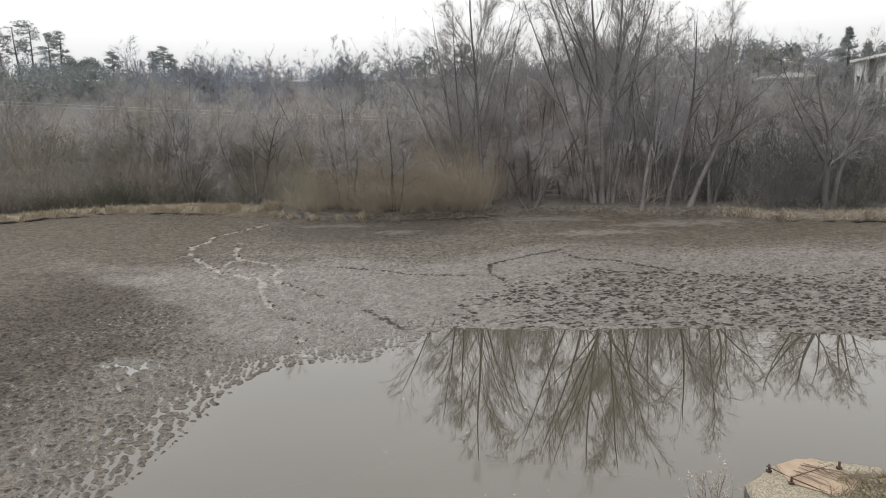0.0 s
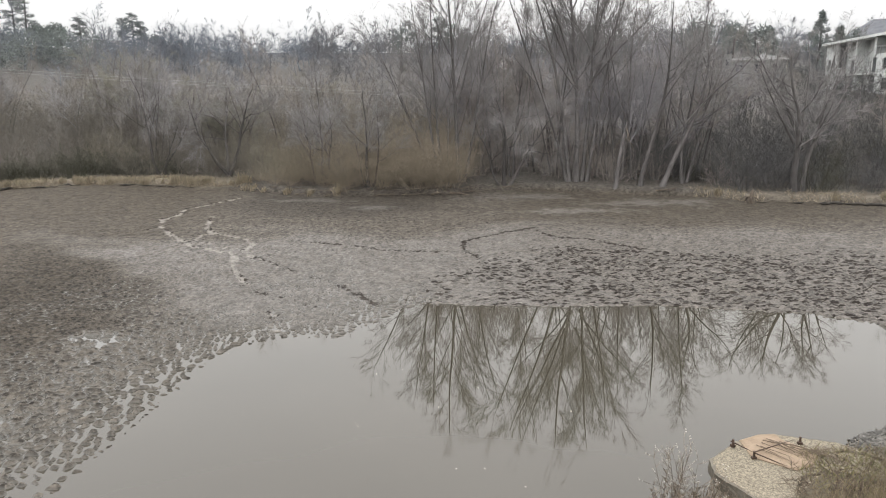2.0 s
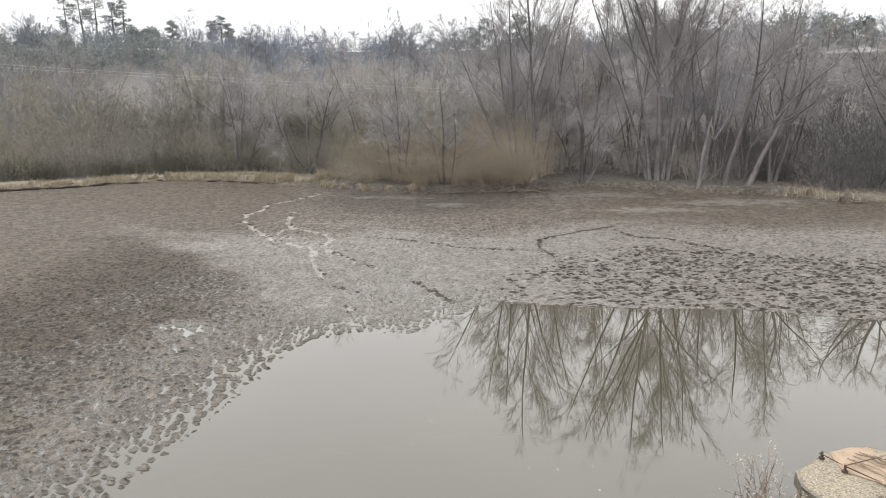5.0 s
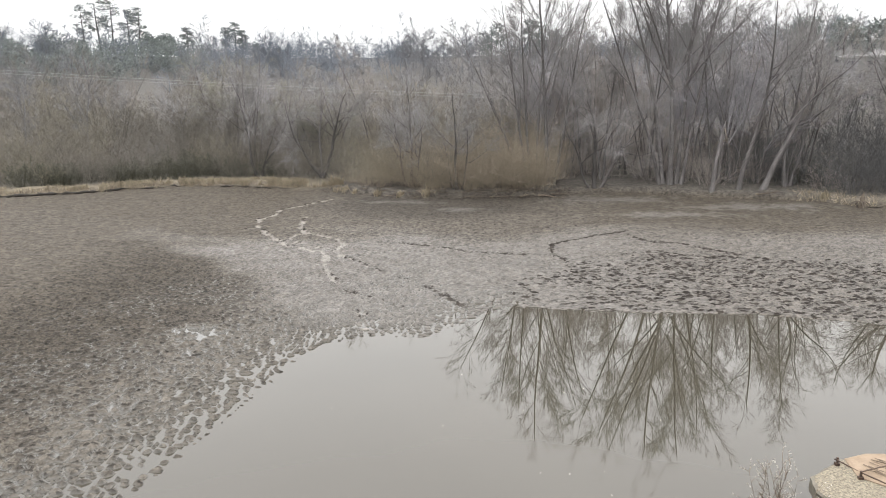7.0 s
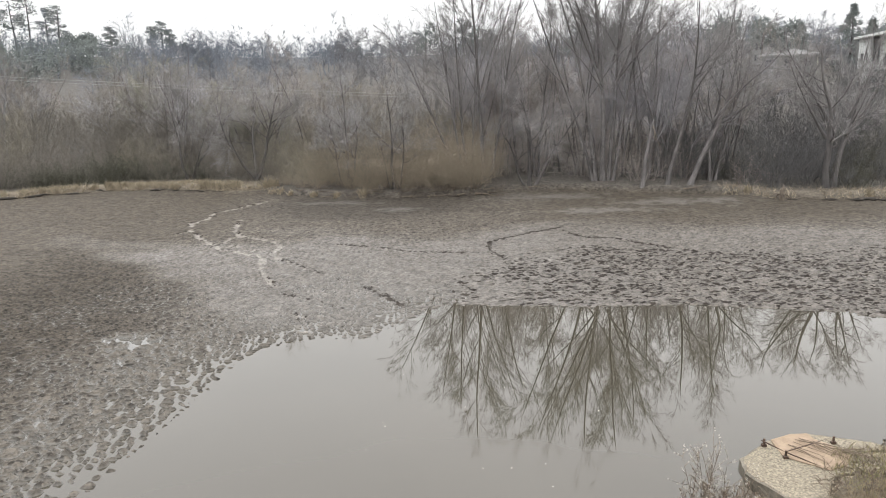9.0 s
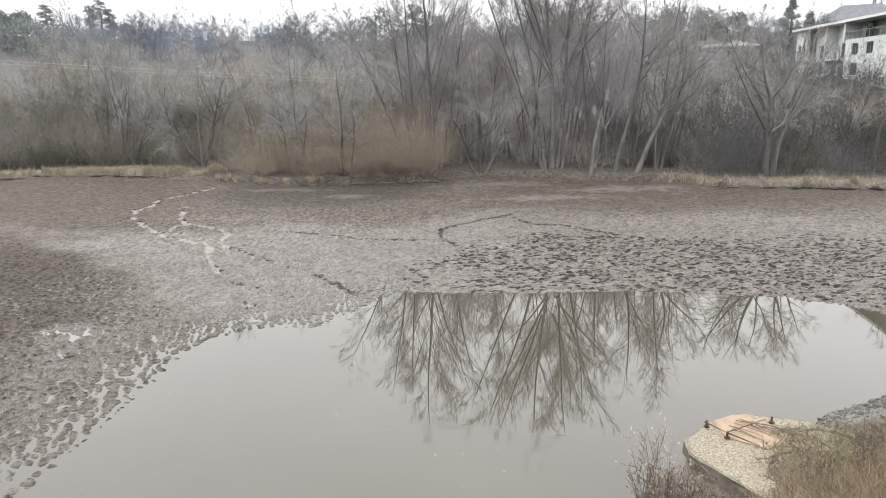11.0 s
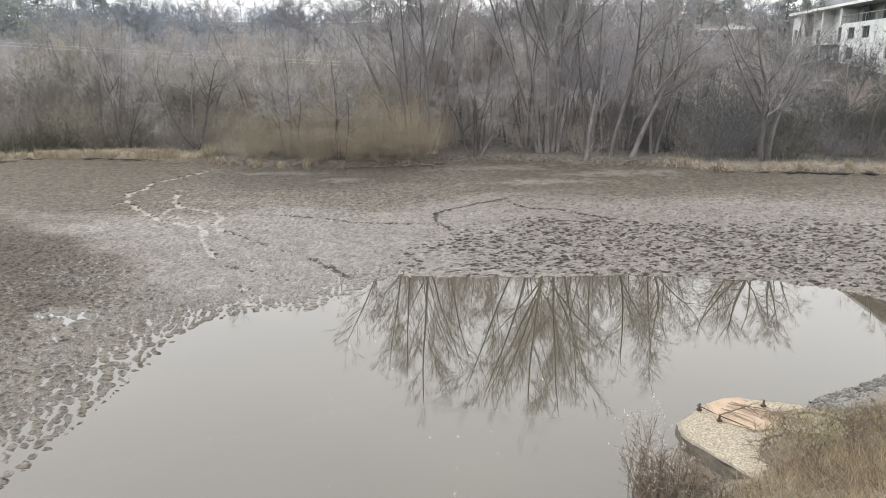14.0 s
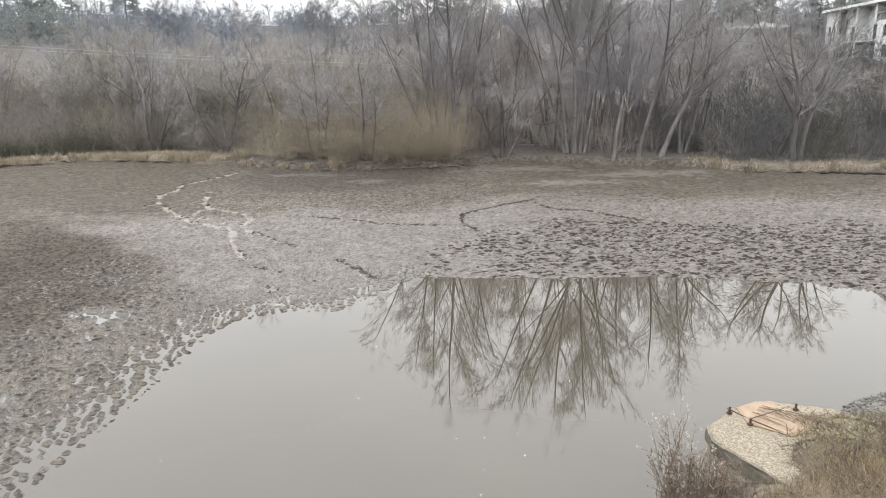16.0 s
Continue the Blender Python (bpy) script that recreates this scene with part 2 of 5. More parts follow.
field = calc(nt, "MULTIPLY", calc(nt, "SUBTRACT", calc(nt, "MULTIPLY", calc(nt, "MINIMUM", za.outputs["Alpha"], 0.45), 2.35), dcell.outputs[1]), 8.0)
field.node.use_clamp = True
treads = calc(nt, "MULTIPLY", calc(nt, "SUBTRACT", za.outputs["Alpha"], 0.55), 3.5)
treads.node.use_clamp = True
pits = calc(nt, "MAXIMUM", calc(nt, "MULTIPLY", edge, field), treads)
# dark mud colour with the shade of the deep holes mixed in
pit_shade_c = mixed(nt, dcell.outputs[2], (0.016, 0.0135, 0.0120), (0.030, 0.0255, 0.0215))
c = mixed(nt, pits, c, pit_shade_c)
c = mixed(nt, litter, c, litter_c)
c = mixed(nt, straw, c, straw_c)
c = mixed(nt, gravel, c, gravel_c)
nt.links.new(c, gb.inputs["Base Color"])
r1 = calc(nt, "SUBTRACT", 0.78, calc(nt, "MULTIPLY", damp, 0.34))
r2 = calc(nt, "MULTIPLY", r1, calc(nt, "SUBTRACT", 1.0, calc(nt, "MULTIPLY", wet, 0.97)))
nt.links.new(r2, gb.inputs["Roughness"])
sp = calc(nt, "ADD", 0.12, calc(nt, "MULTIPLY", calc(nt, "MAXIMUM", damp, wet), 0.15))
sp = calc(nt, "MULTIPLY", sp, calc(nt, "SUBTRACT", 1.0, calc(nt, "MULTIPLY", pits, 0.9)))
nt.links.new(sp, gb.inputs["Specular IOR Level"])
bn = add(nt, "ShaderNodeBump", Distance=0.14)
nt.links.new(calc(nt, "MULTIPLY", calc(nt, "SUBTRACT", 1.0, wet), 1.0), bn.inputs["Strength"])
nt.links.new(calc(nt, "SUBTRACT", tone, calc(nt, "MULTIPLY", pits, 0.5)), bn.inputs["Height"])
# standing water lies level
level_n = nt.nodes.new("ShaderNodeMix")
level_n.data_type = "VECTOR"
level_n.inputs[5].default_value = (0, 0, 1)
nt.links.new(wet, level_n.inputs[0])
nt.links.new(bn.outputs[0], level_n.inputs[4])
nt.links.new(level_n.outputs[1], gb.inputs["Normal"])

# ---- lay of the land ----
RNG = np.random.default_rng(7)
LATTICE = RNG.random((256, 256))


def vnoise(x, y):
    """Smooth noise between 0 and 1 on a unit lattice."""
    x, y = np.asarray(x, float), np.asarray(y, float)
    i, j = np.floor(x).astype(int), np.floor(y).astype(int)
    u, v = x - i, y - j
    u, v = u * u * (3 - 2 * u), v * v * (3 - 2 * v)
    a, b = LATTICE[i % 256, j % 256], LATTICE[(i + 1) % 256, j % 256]
    c, d = LATTICE[i % 256, (j + 1) % 256], LATTICE[(i + 1) % 256, (j + 1) % 256]
    return (a * (1 - u) + b * u) * (1 - v) + (c * (1 - u) + d * u) * v


def fbm(x, y, octaves=4):
    s, w = 0.0, 0.5
    for k in range(octaves):
        s = s + w * vnoise(x * 2 ** k + 17.3 * k, y * 2 ** k + 9.1 * k)
        w *= 0.5
    return s / (1 - 0.5 ** octaves)


def step(a, b, x):
    t = np.clip((np.asarray(x, float) - a) / (b - a), 0, 1)
    return t * t * (3 - 2 * t)


SHORE = [(-30, -2), (-12.1, 9.4), (-10.7, 19.2), (-10.1, 24.1), (-9.5, 28.3), (-8.6, 30.7), (-6.5, 31.9), (-4.0, 31.8), (-2.5, 33.7), (-0.4, 36.9),
         (6.3, 36.0), (12.2, 35.8), (17.3, 34.7), (19.8, 33.9), (22.0, 32.4), (23.7, 29.9), (34, 29.5), (60, 34)]
BANK = [(-160, 50), (-47.2, 64.4), (-42.7, 66.3), (-38.6, 69.2), (-33.6, 71.4), (-27.9, 72.1), (-17.9, 70.7), (-14.1, 68.8), (-9.4, 67.3), (-0.7, 68.2),
        (3.1, 68.3), (4.8, 69.7), (12.3, 69.3), (21.0, 66.4), (26.6, 64.6), (29.6, 62.1), (34.0, 60.7), (44.4, 58.9), (160, 45)]
TOE = [(-160, 13), (3.0, 13.2), (5.0, 14.4), (6.6, 15.1), (7.7, 16.7), (9.0, 17.6), (11.9, 18.6), (13.8, 20.7), (18.0, 22.5), (30, 25.0), (60, 31), (160, 40)]


def along(line, x):
    return np.interp(x, [p[0] for p in line], [p[1] for p in line])


def shore_distance(x, y):
    """Metres from the far waterline, positive on the mud."""
    d, inside = np.full(np.shape(x), 1e9), np.zeros(np.shape(x), bool)
    ring = SHORE + [(60, -60), (-30, -60)]
    for i, (a, b) in enumerate(zip(ring, ring[1:] + ring[:1])):
        ex, ey = b[0] - a[0], b[1] - a[1]
        if i < len(SHORE) - 1:
            t = np.clip(((x - a[0]) * ex + (y - a[1]) * ey) / (ex * ex + ey * ey), 0, 1)
            d = np.minimum(d, np.hypot(x - a[0] - t * ex, y - a[1] - t * ey))
        inside ^= ((a[1] > y) != (b[1] > y)) & (x < ex * (y - a[1]) / (ey + 1e-12) + a[0])
    return np.where(inside, -d, d)


def line_distance(x, y, pts):
    d = np.full(np.shape(x), 1e9)
    for a, b in zip(pts, pts[1:]):
        ex, ey = b[0] - a[0], b[1] - a[1]
        t = np.clip(((x - a[0]) * ex + (y - a[1]) * ey) / (ex * ex + ey * ey), 0, 1)
        d = np.minimum(d, np.hypot(x - a[0] - t * ex, y - a[1] - t * ey))
    return d


# wet trails trodden through the mud
TRAILS = [
    [(-16.9, 66.3), (-18.8, 62.8), (-20.1, 61.2), (-20.0, 58.4), (-20.6, 56.6), (-19.9, 54.1), (-18.6, 52.1), (-17.2, 50.3), (-15.9, 48.7), (-13.8, 47.6), (-12.8, 47.0), (-12.3, 46.1), (-12.0, 44.1), (-10.3, 40.3), (-8.8, 38.4), (-7.0, 37.3), (-5.4, 35.9)],
    [(-17.2, 58.1), (-16.5, 54.5), (-15.7, 52.7), (-14.3, 52.0), (-12.8, 51.2), (-11.9, 49.9), (-12.1, 47.7), (-11.2, 46.4), (-8.9, 44.2), (-6.0, 41.4), (-4.2, 39.8), (-3.0, 37.7), (-2.2, 36.0)],
    [(-8.0, 50.6), (-5.5, 50.0), (-2.6, 48.6), (0.6, 48.0), (2.5, 48.0)],
    [(3.8, 46.3), (3.0, 48.5), (3.1, 50.7), (5.1, 52.2), (6.8, 53.3), (8.3, 54.0), (9.1, 54.4)],
    [(9.0, 53.4), (10.1, 51.4), (12.8, 50.5), (13.8, 49.1), (15.4, 47.8)],
    [(-15.7, 52.7), (-16.2, 51.5), (-16.2, 50.4), (-15.3, 49.5), (-13.6, 48.3), (-12.7, 47.1)],
    [(-20.5, 53.2), (-19.7, 54.1)],
    [(-4.9, 40.2), (-3.0, 37.4), (-2.3, 36.3)],
    [(-7.8, 35.2), (-7.2, 33.4), (-6.7, 31.7)],
]


def land(x, y):
    """Height of the ground without its small relief, and its regions."""
    x, y = np.asarray(x, float), np.asarray(y, float)
    d = shore_distance(x, y)
    mud = np.where(d > 0, np.where(d < 20, 0.008 * d + 0.0017 * d * d, np.minimum(0.84 + 0.056 * (d - 20), 2.3)), np.maximum(0.22 * d, -1.2))
    yb, yt = along(BANK, x), along(TOE, x)
    r, az = np.hypot(x, y), np.degrees(np.arctan2(x, y))
    slope = np.interp(az, [-60, -34, -10, 12, 24, 32, 60], [0.20, 0.20, 0.19, 0.19, 0.28, 0.45, 0.45])
    top = np.interp(az, [-60, -34, -20, 0, 12, 22, 28, 34], [42, 42, 39, 40, 36, 16, 9.5, 9.5])
    hill = slope * np.maximum(0, r - np.interp(az, [0, 28], [84, 78]))
    hill = top * (1 - np.exp(-hill / top)) * (1 - 0.45 * step(250, 330, r)) + 0.11 * np.clip(r - 148, 0, 90) * step(14, 26, az)
    over = step(-0.3, 0.9, y - yb + 0.9 * (fbm(x * 0.8, y * 0.8) - 0.5))
    z = mud + over * (0.45 + 0.25 * fbm(x * 0.3, y * 0.3)) + np.where(y > yb, hill, 0)
    dam = 9.4 * np.clip((yt - y) / (yt + 1.0), 0, 1)
    z = np.where(y < yt, np.maximum(dam, np.where(d > 0, mud, 0.0) - 0.4), z)
    return z, d, over, y - yt


def cells(x, y, seed):
    """Distances to the nearest two of scattered points, one a unit cell, and a number of the nearest."""
    i, j = np.floor(x).astype(int), np.floor(y).astype(int)
    f1, f2, who = np.full(np.shape(x), 9.0), np.full(np.shape(x), 9.0), np.zeros(np.shape(x))
    for a in (-1, 0, 1):
        for b in (-1, 0, 1):
            u, v = (i + a + seed) % 256, (j + b + 3 * seed) % 256
            d = np.hypot(i + a + 0.1 + 0.8 * LATTICE[u, v] - x, j + b + 0.1 + 0.8 * LATTICE[v, (u + 77) % 256] - y)
            near = d < f1
            f2 = np.where(near, f1, np.minimum(f2, d))
            who = np.where(near, LATTICE[(u + 31) % 256, (v + 5) % 256], who)
            f1 = np.where(near, d, f1)
    return f1, f2, who


def surface(x, y):
    """Full relief with the maps of wetness and cover."""
    z, d, over, dy = land(x, y)
    wx, wy = x + 0.9 * (fbm(x * 0.9, y * 0.9, 3) - 0.5), y + 0.8 * (fbm(x * 0.9 + 9, y * 0.9, 3) - 0.5)
    f1, f2, who = cells(wx / 0.42, wy / 0.31, 3)
    n1 = fbm(x * 1.3, y * 1.3, 3)
    n2 = fbm(x * 0.13 + 5, y * 0.2 + 2, 3)
    n4 = fbm(x * 0.35 + 3, y * 0.35 + 8, 2)
    onmud = (1 - over) * step(-0.2, 0.2, dy) * step(-4, -1.5, d)
    # hummocks with water standing between them by the shore; trodden hollows on the other side
    leftflat = step(-1, -8, x) * (1 - step(6.0, 20.0, d + 6 * (n4 - 0.5)))
    mid = step(-9, -5, x) * (1 - step(-1, 2.5, x)) * (1 - step(0.5, 5.0, d))
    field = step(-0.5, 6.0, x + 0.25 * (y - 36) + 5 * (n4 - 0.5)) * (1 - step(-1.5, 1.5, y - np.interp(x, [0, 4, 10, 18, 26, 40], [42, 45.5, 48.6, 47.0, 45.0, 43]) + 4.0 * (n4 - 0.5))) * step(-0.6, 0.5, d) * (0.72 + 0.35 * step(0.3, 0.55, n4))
    gap = f2 - f1
    reach = np.clip(0.30 * np.exp(-np.maximum(d, -1) / 1.2) + 0.31 * np.exp(-np.maximum(d, 0) / 7.5) - 0.01 + 0.38 * (n4 - 0.5), 0.0, 0.42) * np.clip(leftflat + mid, 0, 1)
    hollow = step(0.045, -0.04, gap - reach) * step(0.0, 0.05, reach)
    patch = step(0.0, 0.10, 1.0 - np.hypot((x + 14.5) / 3.6, (y - 31.2) / 2.4) - 2.6 * np.abs(n1 - 0.5) - 0.9 * np.clip(gap, 0, 1))
    trail, crackle = np.zeros_like(z), np.zeros_like(z)
    for k, pts in enumerate(TRAILS):
        dark_line = k in (2, 3, 4, 7)
        dist = np.abs(line_distance(x, y, pts) + (0.3 if dark_line else 0.7) * (fbm(x * 2.2, y * 2.2 + k, 3) - 0.5))
        width = (0.21, 0.18, 0.10, 0.17, 0.15, 0.13, 0.12, 0.075, 0.14)[k] * ((0.75 + 0.5 * vnoise(x * 1.6 + k, y * 1.6)) if dark_line else (0.40 + 0.8 * vnoise(x * 1.6 + k, y * 1.6)))
        beads = step(0.22, 0.40, vnoise(x * 2.3 + 4 * k, y * 2.3))
        line = step(0.04, -0.04, dist - width)
        thin = step(0.05, -0.05, dist - 0.06)
        dry = np.ones_like(z) if dark_line else step(40.8, 39.8, y) if k == 0 else step(46.0, 45.0, y) if k == 1 else np.zeros_like(z)
        trail = np.maximum(trail, line * (1 - dry))
        lip = step(0.10, 0.02, dist - width - 0.06) * (1 - line) * step(0.40, 0.55, vnoise(x * 1.1 + k, y * 1.1 + 3))
        crackle = np.maximum(crackle, np.maximum((line if dark_line else thin) * dry * (0.7 + 0.3 * beads), 0.75 * lip * (1 - dry)))
    wet = np.clip(np.maximum(hollow, patch), 0, 1) * onmud
    dome = np.sqrt(np.clip(gap, 0, 0.8) + 0.02) - 0.45
    rough = 0.21 * dome * (0.35 + 0.65 * step(26, 14, d)) + 0.06 * (n1 - 0.5) 
    level = z - 0.03
    dry = z + (rough + 0.02 + 0.02 * field) * onmud
    z = dry * (1 - wet) + (level - 0.02) * wet
    z = z - 0.05 * trail * onmud
    rim = over * (1 - step(0.0, 3.0, y - along(BANK, x) - np.where(x > 0, 0.5, 1.5)))
    z = z + 0.25 * (fbm(x * 0.6, y * 0.6) - 0.5) * over + 0.12 * (fbm(x * 1.4, y * 1.4) - 0.5) * step(0, -2, dy)
    # damp silt in the middle, browner and drier towards the bank
    wedge = np.interp(y, [20, 30, 37, 45, 53, 60], [-7, -9, -14.2, -20, -31, -42]) + 6 * (n4 - 0.5) + 4 * (n2 - 0.5)
    silt = (1 - 0.35 * step(4, 14, x)) * step(-2.5, 4.5, x - wedge) * (1 - step(50, 58, y + 10 * (n2 - 0.5) + 3 * (n4 - 0.5) + 0.15 * np.abs(x - 8))) * (0.72 + 0.5 * (n1 - 0.5))
    dark = np.maximum(step(2.0, -3.5, x - wedge) * step(3.0, 9.0, d + 4 * (n4 - 0.5)) * (1 - step(-22, -30, x)) * 0.75,
                      step(57, 62, y + 6 * (n2 - 0.5)) * (1 - step(5.5, 14.0, np.abs(x + 7 + 3 * (n4 - 0.5)))) * 0.85)
    brown = np.clip(step(51, 58, y + 8 * (n2 - 0.5)), 0, 1) * (0.35 + 0.65 * step(9, 18, np.abs(x + 5)))
    pale = np.zeros_like(z)
    for cx, cy, sx, sy in ((-3.9, 62.5, 3.4, 1.2), (9.0, 66.3, 7.0, 2.6), (21.0, 62.8, 9.0, 2.6), (-10.0, 65.6, 5.0, 1.4), (14.0, 60.0, 9.0, 2.0)):
        pale = np.maximum(pale, step(0.0, 0.9, 1 - np.hypot((x - cx) / sx, (y - cy) / sy) - 1.2 * (n1 - 0.5) - 0.8 * (n4 - 0.5)))
    silt = np.maximum(silt, 0.6 * pale)
    brown = np.maximum(brown, 0.75 * step(-13, -22, x + 5 * (n4 - 0.5)))
    az, r = np.degrees(np.arctan2(x, y)), np.hypot(x, y)
    meadow = step(-26, -32, az) * step(84, 100, r) * (1 - step(125, 150, r))
    edges = np.clip(step(-17, -22, x) + 0.45 * step(25, 28, x), 0, 1)
    grassy = np.clip(rim * edges + 0.15 * meadow + 0.55 * step(-1.0, -3.0, dy), 0, 1)
    stony = step(0.6, -0.3, dy) * step(11, 12.5, x) * (1 - step(-1.6, -3.4, dy))
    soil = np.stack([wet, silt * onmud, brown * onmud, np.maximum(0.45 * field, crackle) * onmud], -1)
    cover = np.stack([over * (0.4 + 0.6 * step(86, 105, r) * (1 - step(15, 22, az))), np.clip(grassy * (1 - stony), 0, 1), stony, dark * onmud], -1)
    trace = np.stack([np.clip(trail + 0.55 * patch, 0, 1) * onmud, np.zeros_like(z), np.zeros_like(z), np.ones_like(z)], -1)
    return z, soil, cover, trace


def mesh_of(name, verts, faces, mats=(), smooth=False, pick=None):
    """A mesh from arrays; faces is an (n, 3) or (n, 4) array."""
    me = bpy.data.meshes.new(name)
    verts, faces = np.asarray(verts, np.float32), np.asarray(faces, np.int32)
    k = faces.shape[1]
    me.vertices.add(len(verts))
    me.vertices.foreach_set("co", verts.ravel())
    me.loops.add(faces.size)
    me.loops.foreach_set("vertex_index", faces.ravel())
    me.polygons.add(len(faces))
    me.polygons.foreach_set("loop_start", np.arange(0, faces.size, k, dtype=np.int32))
    me.polygons.foreach_set("use_smooth", np.full(len(faces), smooth))
    for m in mats:
        me.materials.append(m)
    if pick is not None:
        me.polygons.foreach_set("material_index", np.asarray(pick, np.int32))
    me.update(calc_edges=True)
    return me


def spaced(runs, grow=1.13):
    """Even lines over runs of (from, to, spacing), then ever wider to the horizon."""
    mid = np.concatenate([np.arange(a, b - s / 2, s) for a, b, s in runs] + [[runs[-1][1]]])
    lo, hi, g, h = [mid[0]], [mid[-1]], runs[0][2], runs[-1][2]
    while hi[-1] < 3500 or lo[-1] > -3500:
        g, h = g * grow, h * grow
        hi.append(hi[-1] + h)
        lo.append(lo[-1] - g)
    return np.concatenate([lo[:0:-1], mid, hi[1:]])


gx = spaced([(-186, -66, 5.0), (-66, -46, 1.0), (-46, -27, 0.35), (-27, -4, 0.11), (-4, 28, 0.18), (28, 46, 0.3), (46, 66, 1.0), (66, 166, 5.0)])
gy = spaced([(14, 17, 0.3), (17, 35, 0.10), (35, 49, 0.125), (49, 66.5, 0.15), (66.5, 70, 0.36), (70, 90, 1.25), (90, 340, 5.0)])
GX, GY = np.meshgrid(gx, gy)
gz, soil, cover, trace = surface(GX.ravel(), GY.ravel())
idx = np.arange(GX.size).reshape(GX.shape)
quads = np.stack([idx[:-1, :-1], idx[:-1, 1:], idx[1:, 1:], idx[1:, :-1]], -1).reshape(-1, 4)
me = mesh_of("ground", np.stack([GX.ravel(), GY.ravel(), gz], -1), quads, [GROUND], True)
for layer, values in (("soil", soil), ("cover", cover), ("trace", trace)):
    at = me.attributes.new(layer, "FLOAT_COLOR", "POINT")
    at.data.foreach_set("color", values.astype(np.float32).ravel())
tagged(new("ground", me), "drained pond bed of grey-brown mud below wooded banks", "ground", kind="structure")


def ground_z(x, y):
    return float(surface(np.array([x]), np.array([y]))[0][0])


water = mesh_of("water", [(-30, -6, 0), (70, -6, 0), (70, 40, 0), (-30, 40, 0)], [(0, 1, 2, 3)], [WATER])
tagged(new("water", water), "still murky grey pond water mirroring the bare trees", "water", kind="structure")

# ---- trees ----
def unit(v):
    return v / (np.linalg.norm(v, axis=-1, keepdims=True) + 1e-9)


def tubes(pts, rad, sides):
    """Tapered tubes along N lines of K points, closed to a tip: corners and triangles."""
    n, k, _ = pts.shape
    tan = unit(np.gradient(pts, axis=1))
    ref = np.where(np.abs(tan.mean(1, keepdims=True)[..., 2:3]) > 0.72, np.array([0.6, 0.8, 0]), np.array([0, 0, 1.0]))
    u = unit(np.cross(tan, ref))
    v = np.cross(tan, u)
    a = np.arange(sides) * 2 * np.pi / sides
    ring = u[:, :, None] * np.cos(a)[:, None] + v[:, :, None] * np.sin(a)[:, None]
    body = (pts[:, :, None] + ring * rad[:, :, None, None])[:, :-1].reshape(n, -1, 3)
    verts = np.concatenate([body, pts[:, -1:]], 1)
    per = (k - 1) * sides
    i = np.arange(per).reshape(k - 1, sides)
    j = np.roll(i, -1, 1)
    tri = np.concatenate([np.stack([i[:-1], j[:-1], j[1:]], -1).reshape(-1, 3), np.stack([i[:-1], j[1:], i[1:]], -1).reshape(-1, 3),
                          np.stack([i[-1], j[-1], np.full(sides, per)], -1)])
    faces = tri[None] + (np.arange(n) * (per + 1))[:, None, None]
    return verts.reshape(-1, 3), faces.reshape(-1, 3)


def twig_tips(rng, pts, rad):
    """The finest twigs: one slender triangle each."""
    a, b = pts[:, 0], pts[:, -1]
    side = unit(np.cross(b - a, rng.normal(size=a.shape))) * rad[:, :1]
    return np.stack([a - side, a + side, b], 1).reshape(-1, 3), np.arange(3 * len(a)).reshape(-1, 3)


def joined(chunks):
    vs, fs, o = [], [], 0
    for v, f in chunks:
        vs.append(v)
        fs.append(f + o)
        o += len(v)
    return np.concatenate(vs), np.concatenate(fs)


def lines(rng, start, way, length, segs, wander, lift):
    """N crooked lines: each bends at random and turns upward by lift."""
    pts, d = [start], unit(way)
    for _ in range(segs):
        d = unit(d + wander * rng.normal(size=d.shape) + np.array([0, 0, lift]))
        pts.append(pts[-1] + d * (length / segs)[:, None])
    return np.stack(pts, 1)


def shoots(rng, pts, rad, length, count, low, angle, ratio, thin, even=False):
    """Starts, ways, lengths and girths of the side shoots of N lines."""
    n, k, _ = pts.shape
    who = np.repeat(np.arange(n), count)
    if even:
        who = rng.choice(n, n * count, p=length ** 1.2 / (length ** 1.2).sum())
    s = low + (0.98 - low) * rng.random(len(who))
    t = s * (k - 1)
    i = np.minimum(t.astype(int), k - 2)
    f = (t - i)[:, None]
    p = pts[who, i] * (1 - f) + pts[who, i + 1] * f
    d = unit(pts[who, i + 1] - pts[who, i])
    side = unit(np.cross(d, rng.normal(size=d.shape)))
    a = np.radians(rng.uniform(*angle, len(who)))[:, None]
    r = (rad[who, i] * (1 - f[:, 0]) + rad[who, i + 1] * f[:, 0]) * thin
    l = length[who] * rng.uniform(*ratio, len(who)) * (1.06 - 0.58 * s)
    return p, d * np.cos(a) + side * np.sin(a), l, r


# for each order of branching: number of shoots, lowest shoot, angle, ratio of length, upward turn, crookedness
CROOKED = dict(count=(10, 8, 6, 4), low=(0.3, 0.2, 0.15, 0.1), angle=((30, 65), (25, 55), (20, 50), (15, 45)),
               ratio=((0.4, 0.7), (0.35, 0.6), (0.38, 0.65), (0.55, 0.95)), lift=(0.04, 0.06, 0.05, 0.02), wander=(0.055, 0.15, 0.15, 0.14))
FAR = dict(count=(12, 8, 11, 0), low=(0.08, 0.1, 0.1, 0.1), angle=((28, 66), (20, 50), (16, 48), (20, 60)),
           ratio=((0.36, 0.66), (0.4, 0.7), (0.5, 0.9), (0.4, 0.7)), lift=(0.03, 0.09, 0.05, 0.02), wander=(0.06, 0.13, 0.16, 0.16))
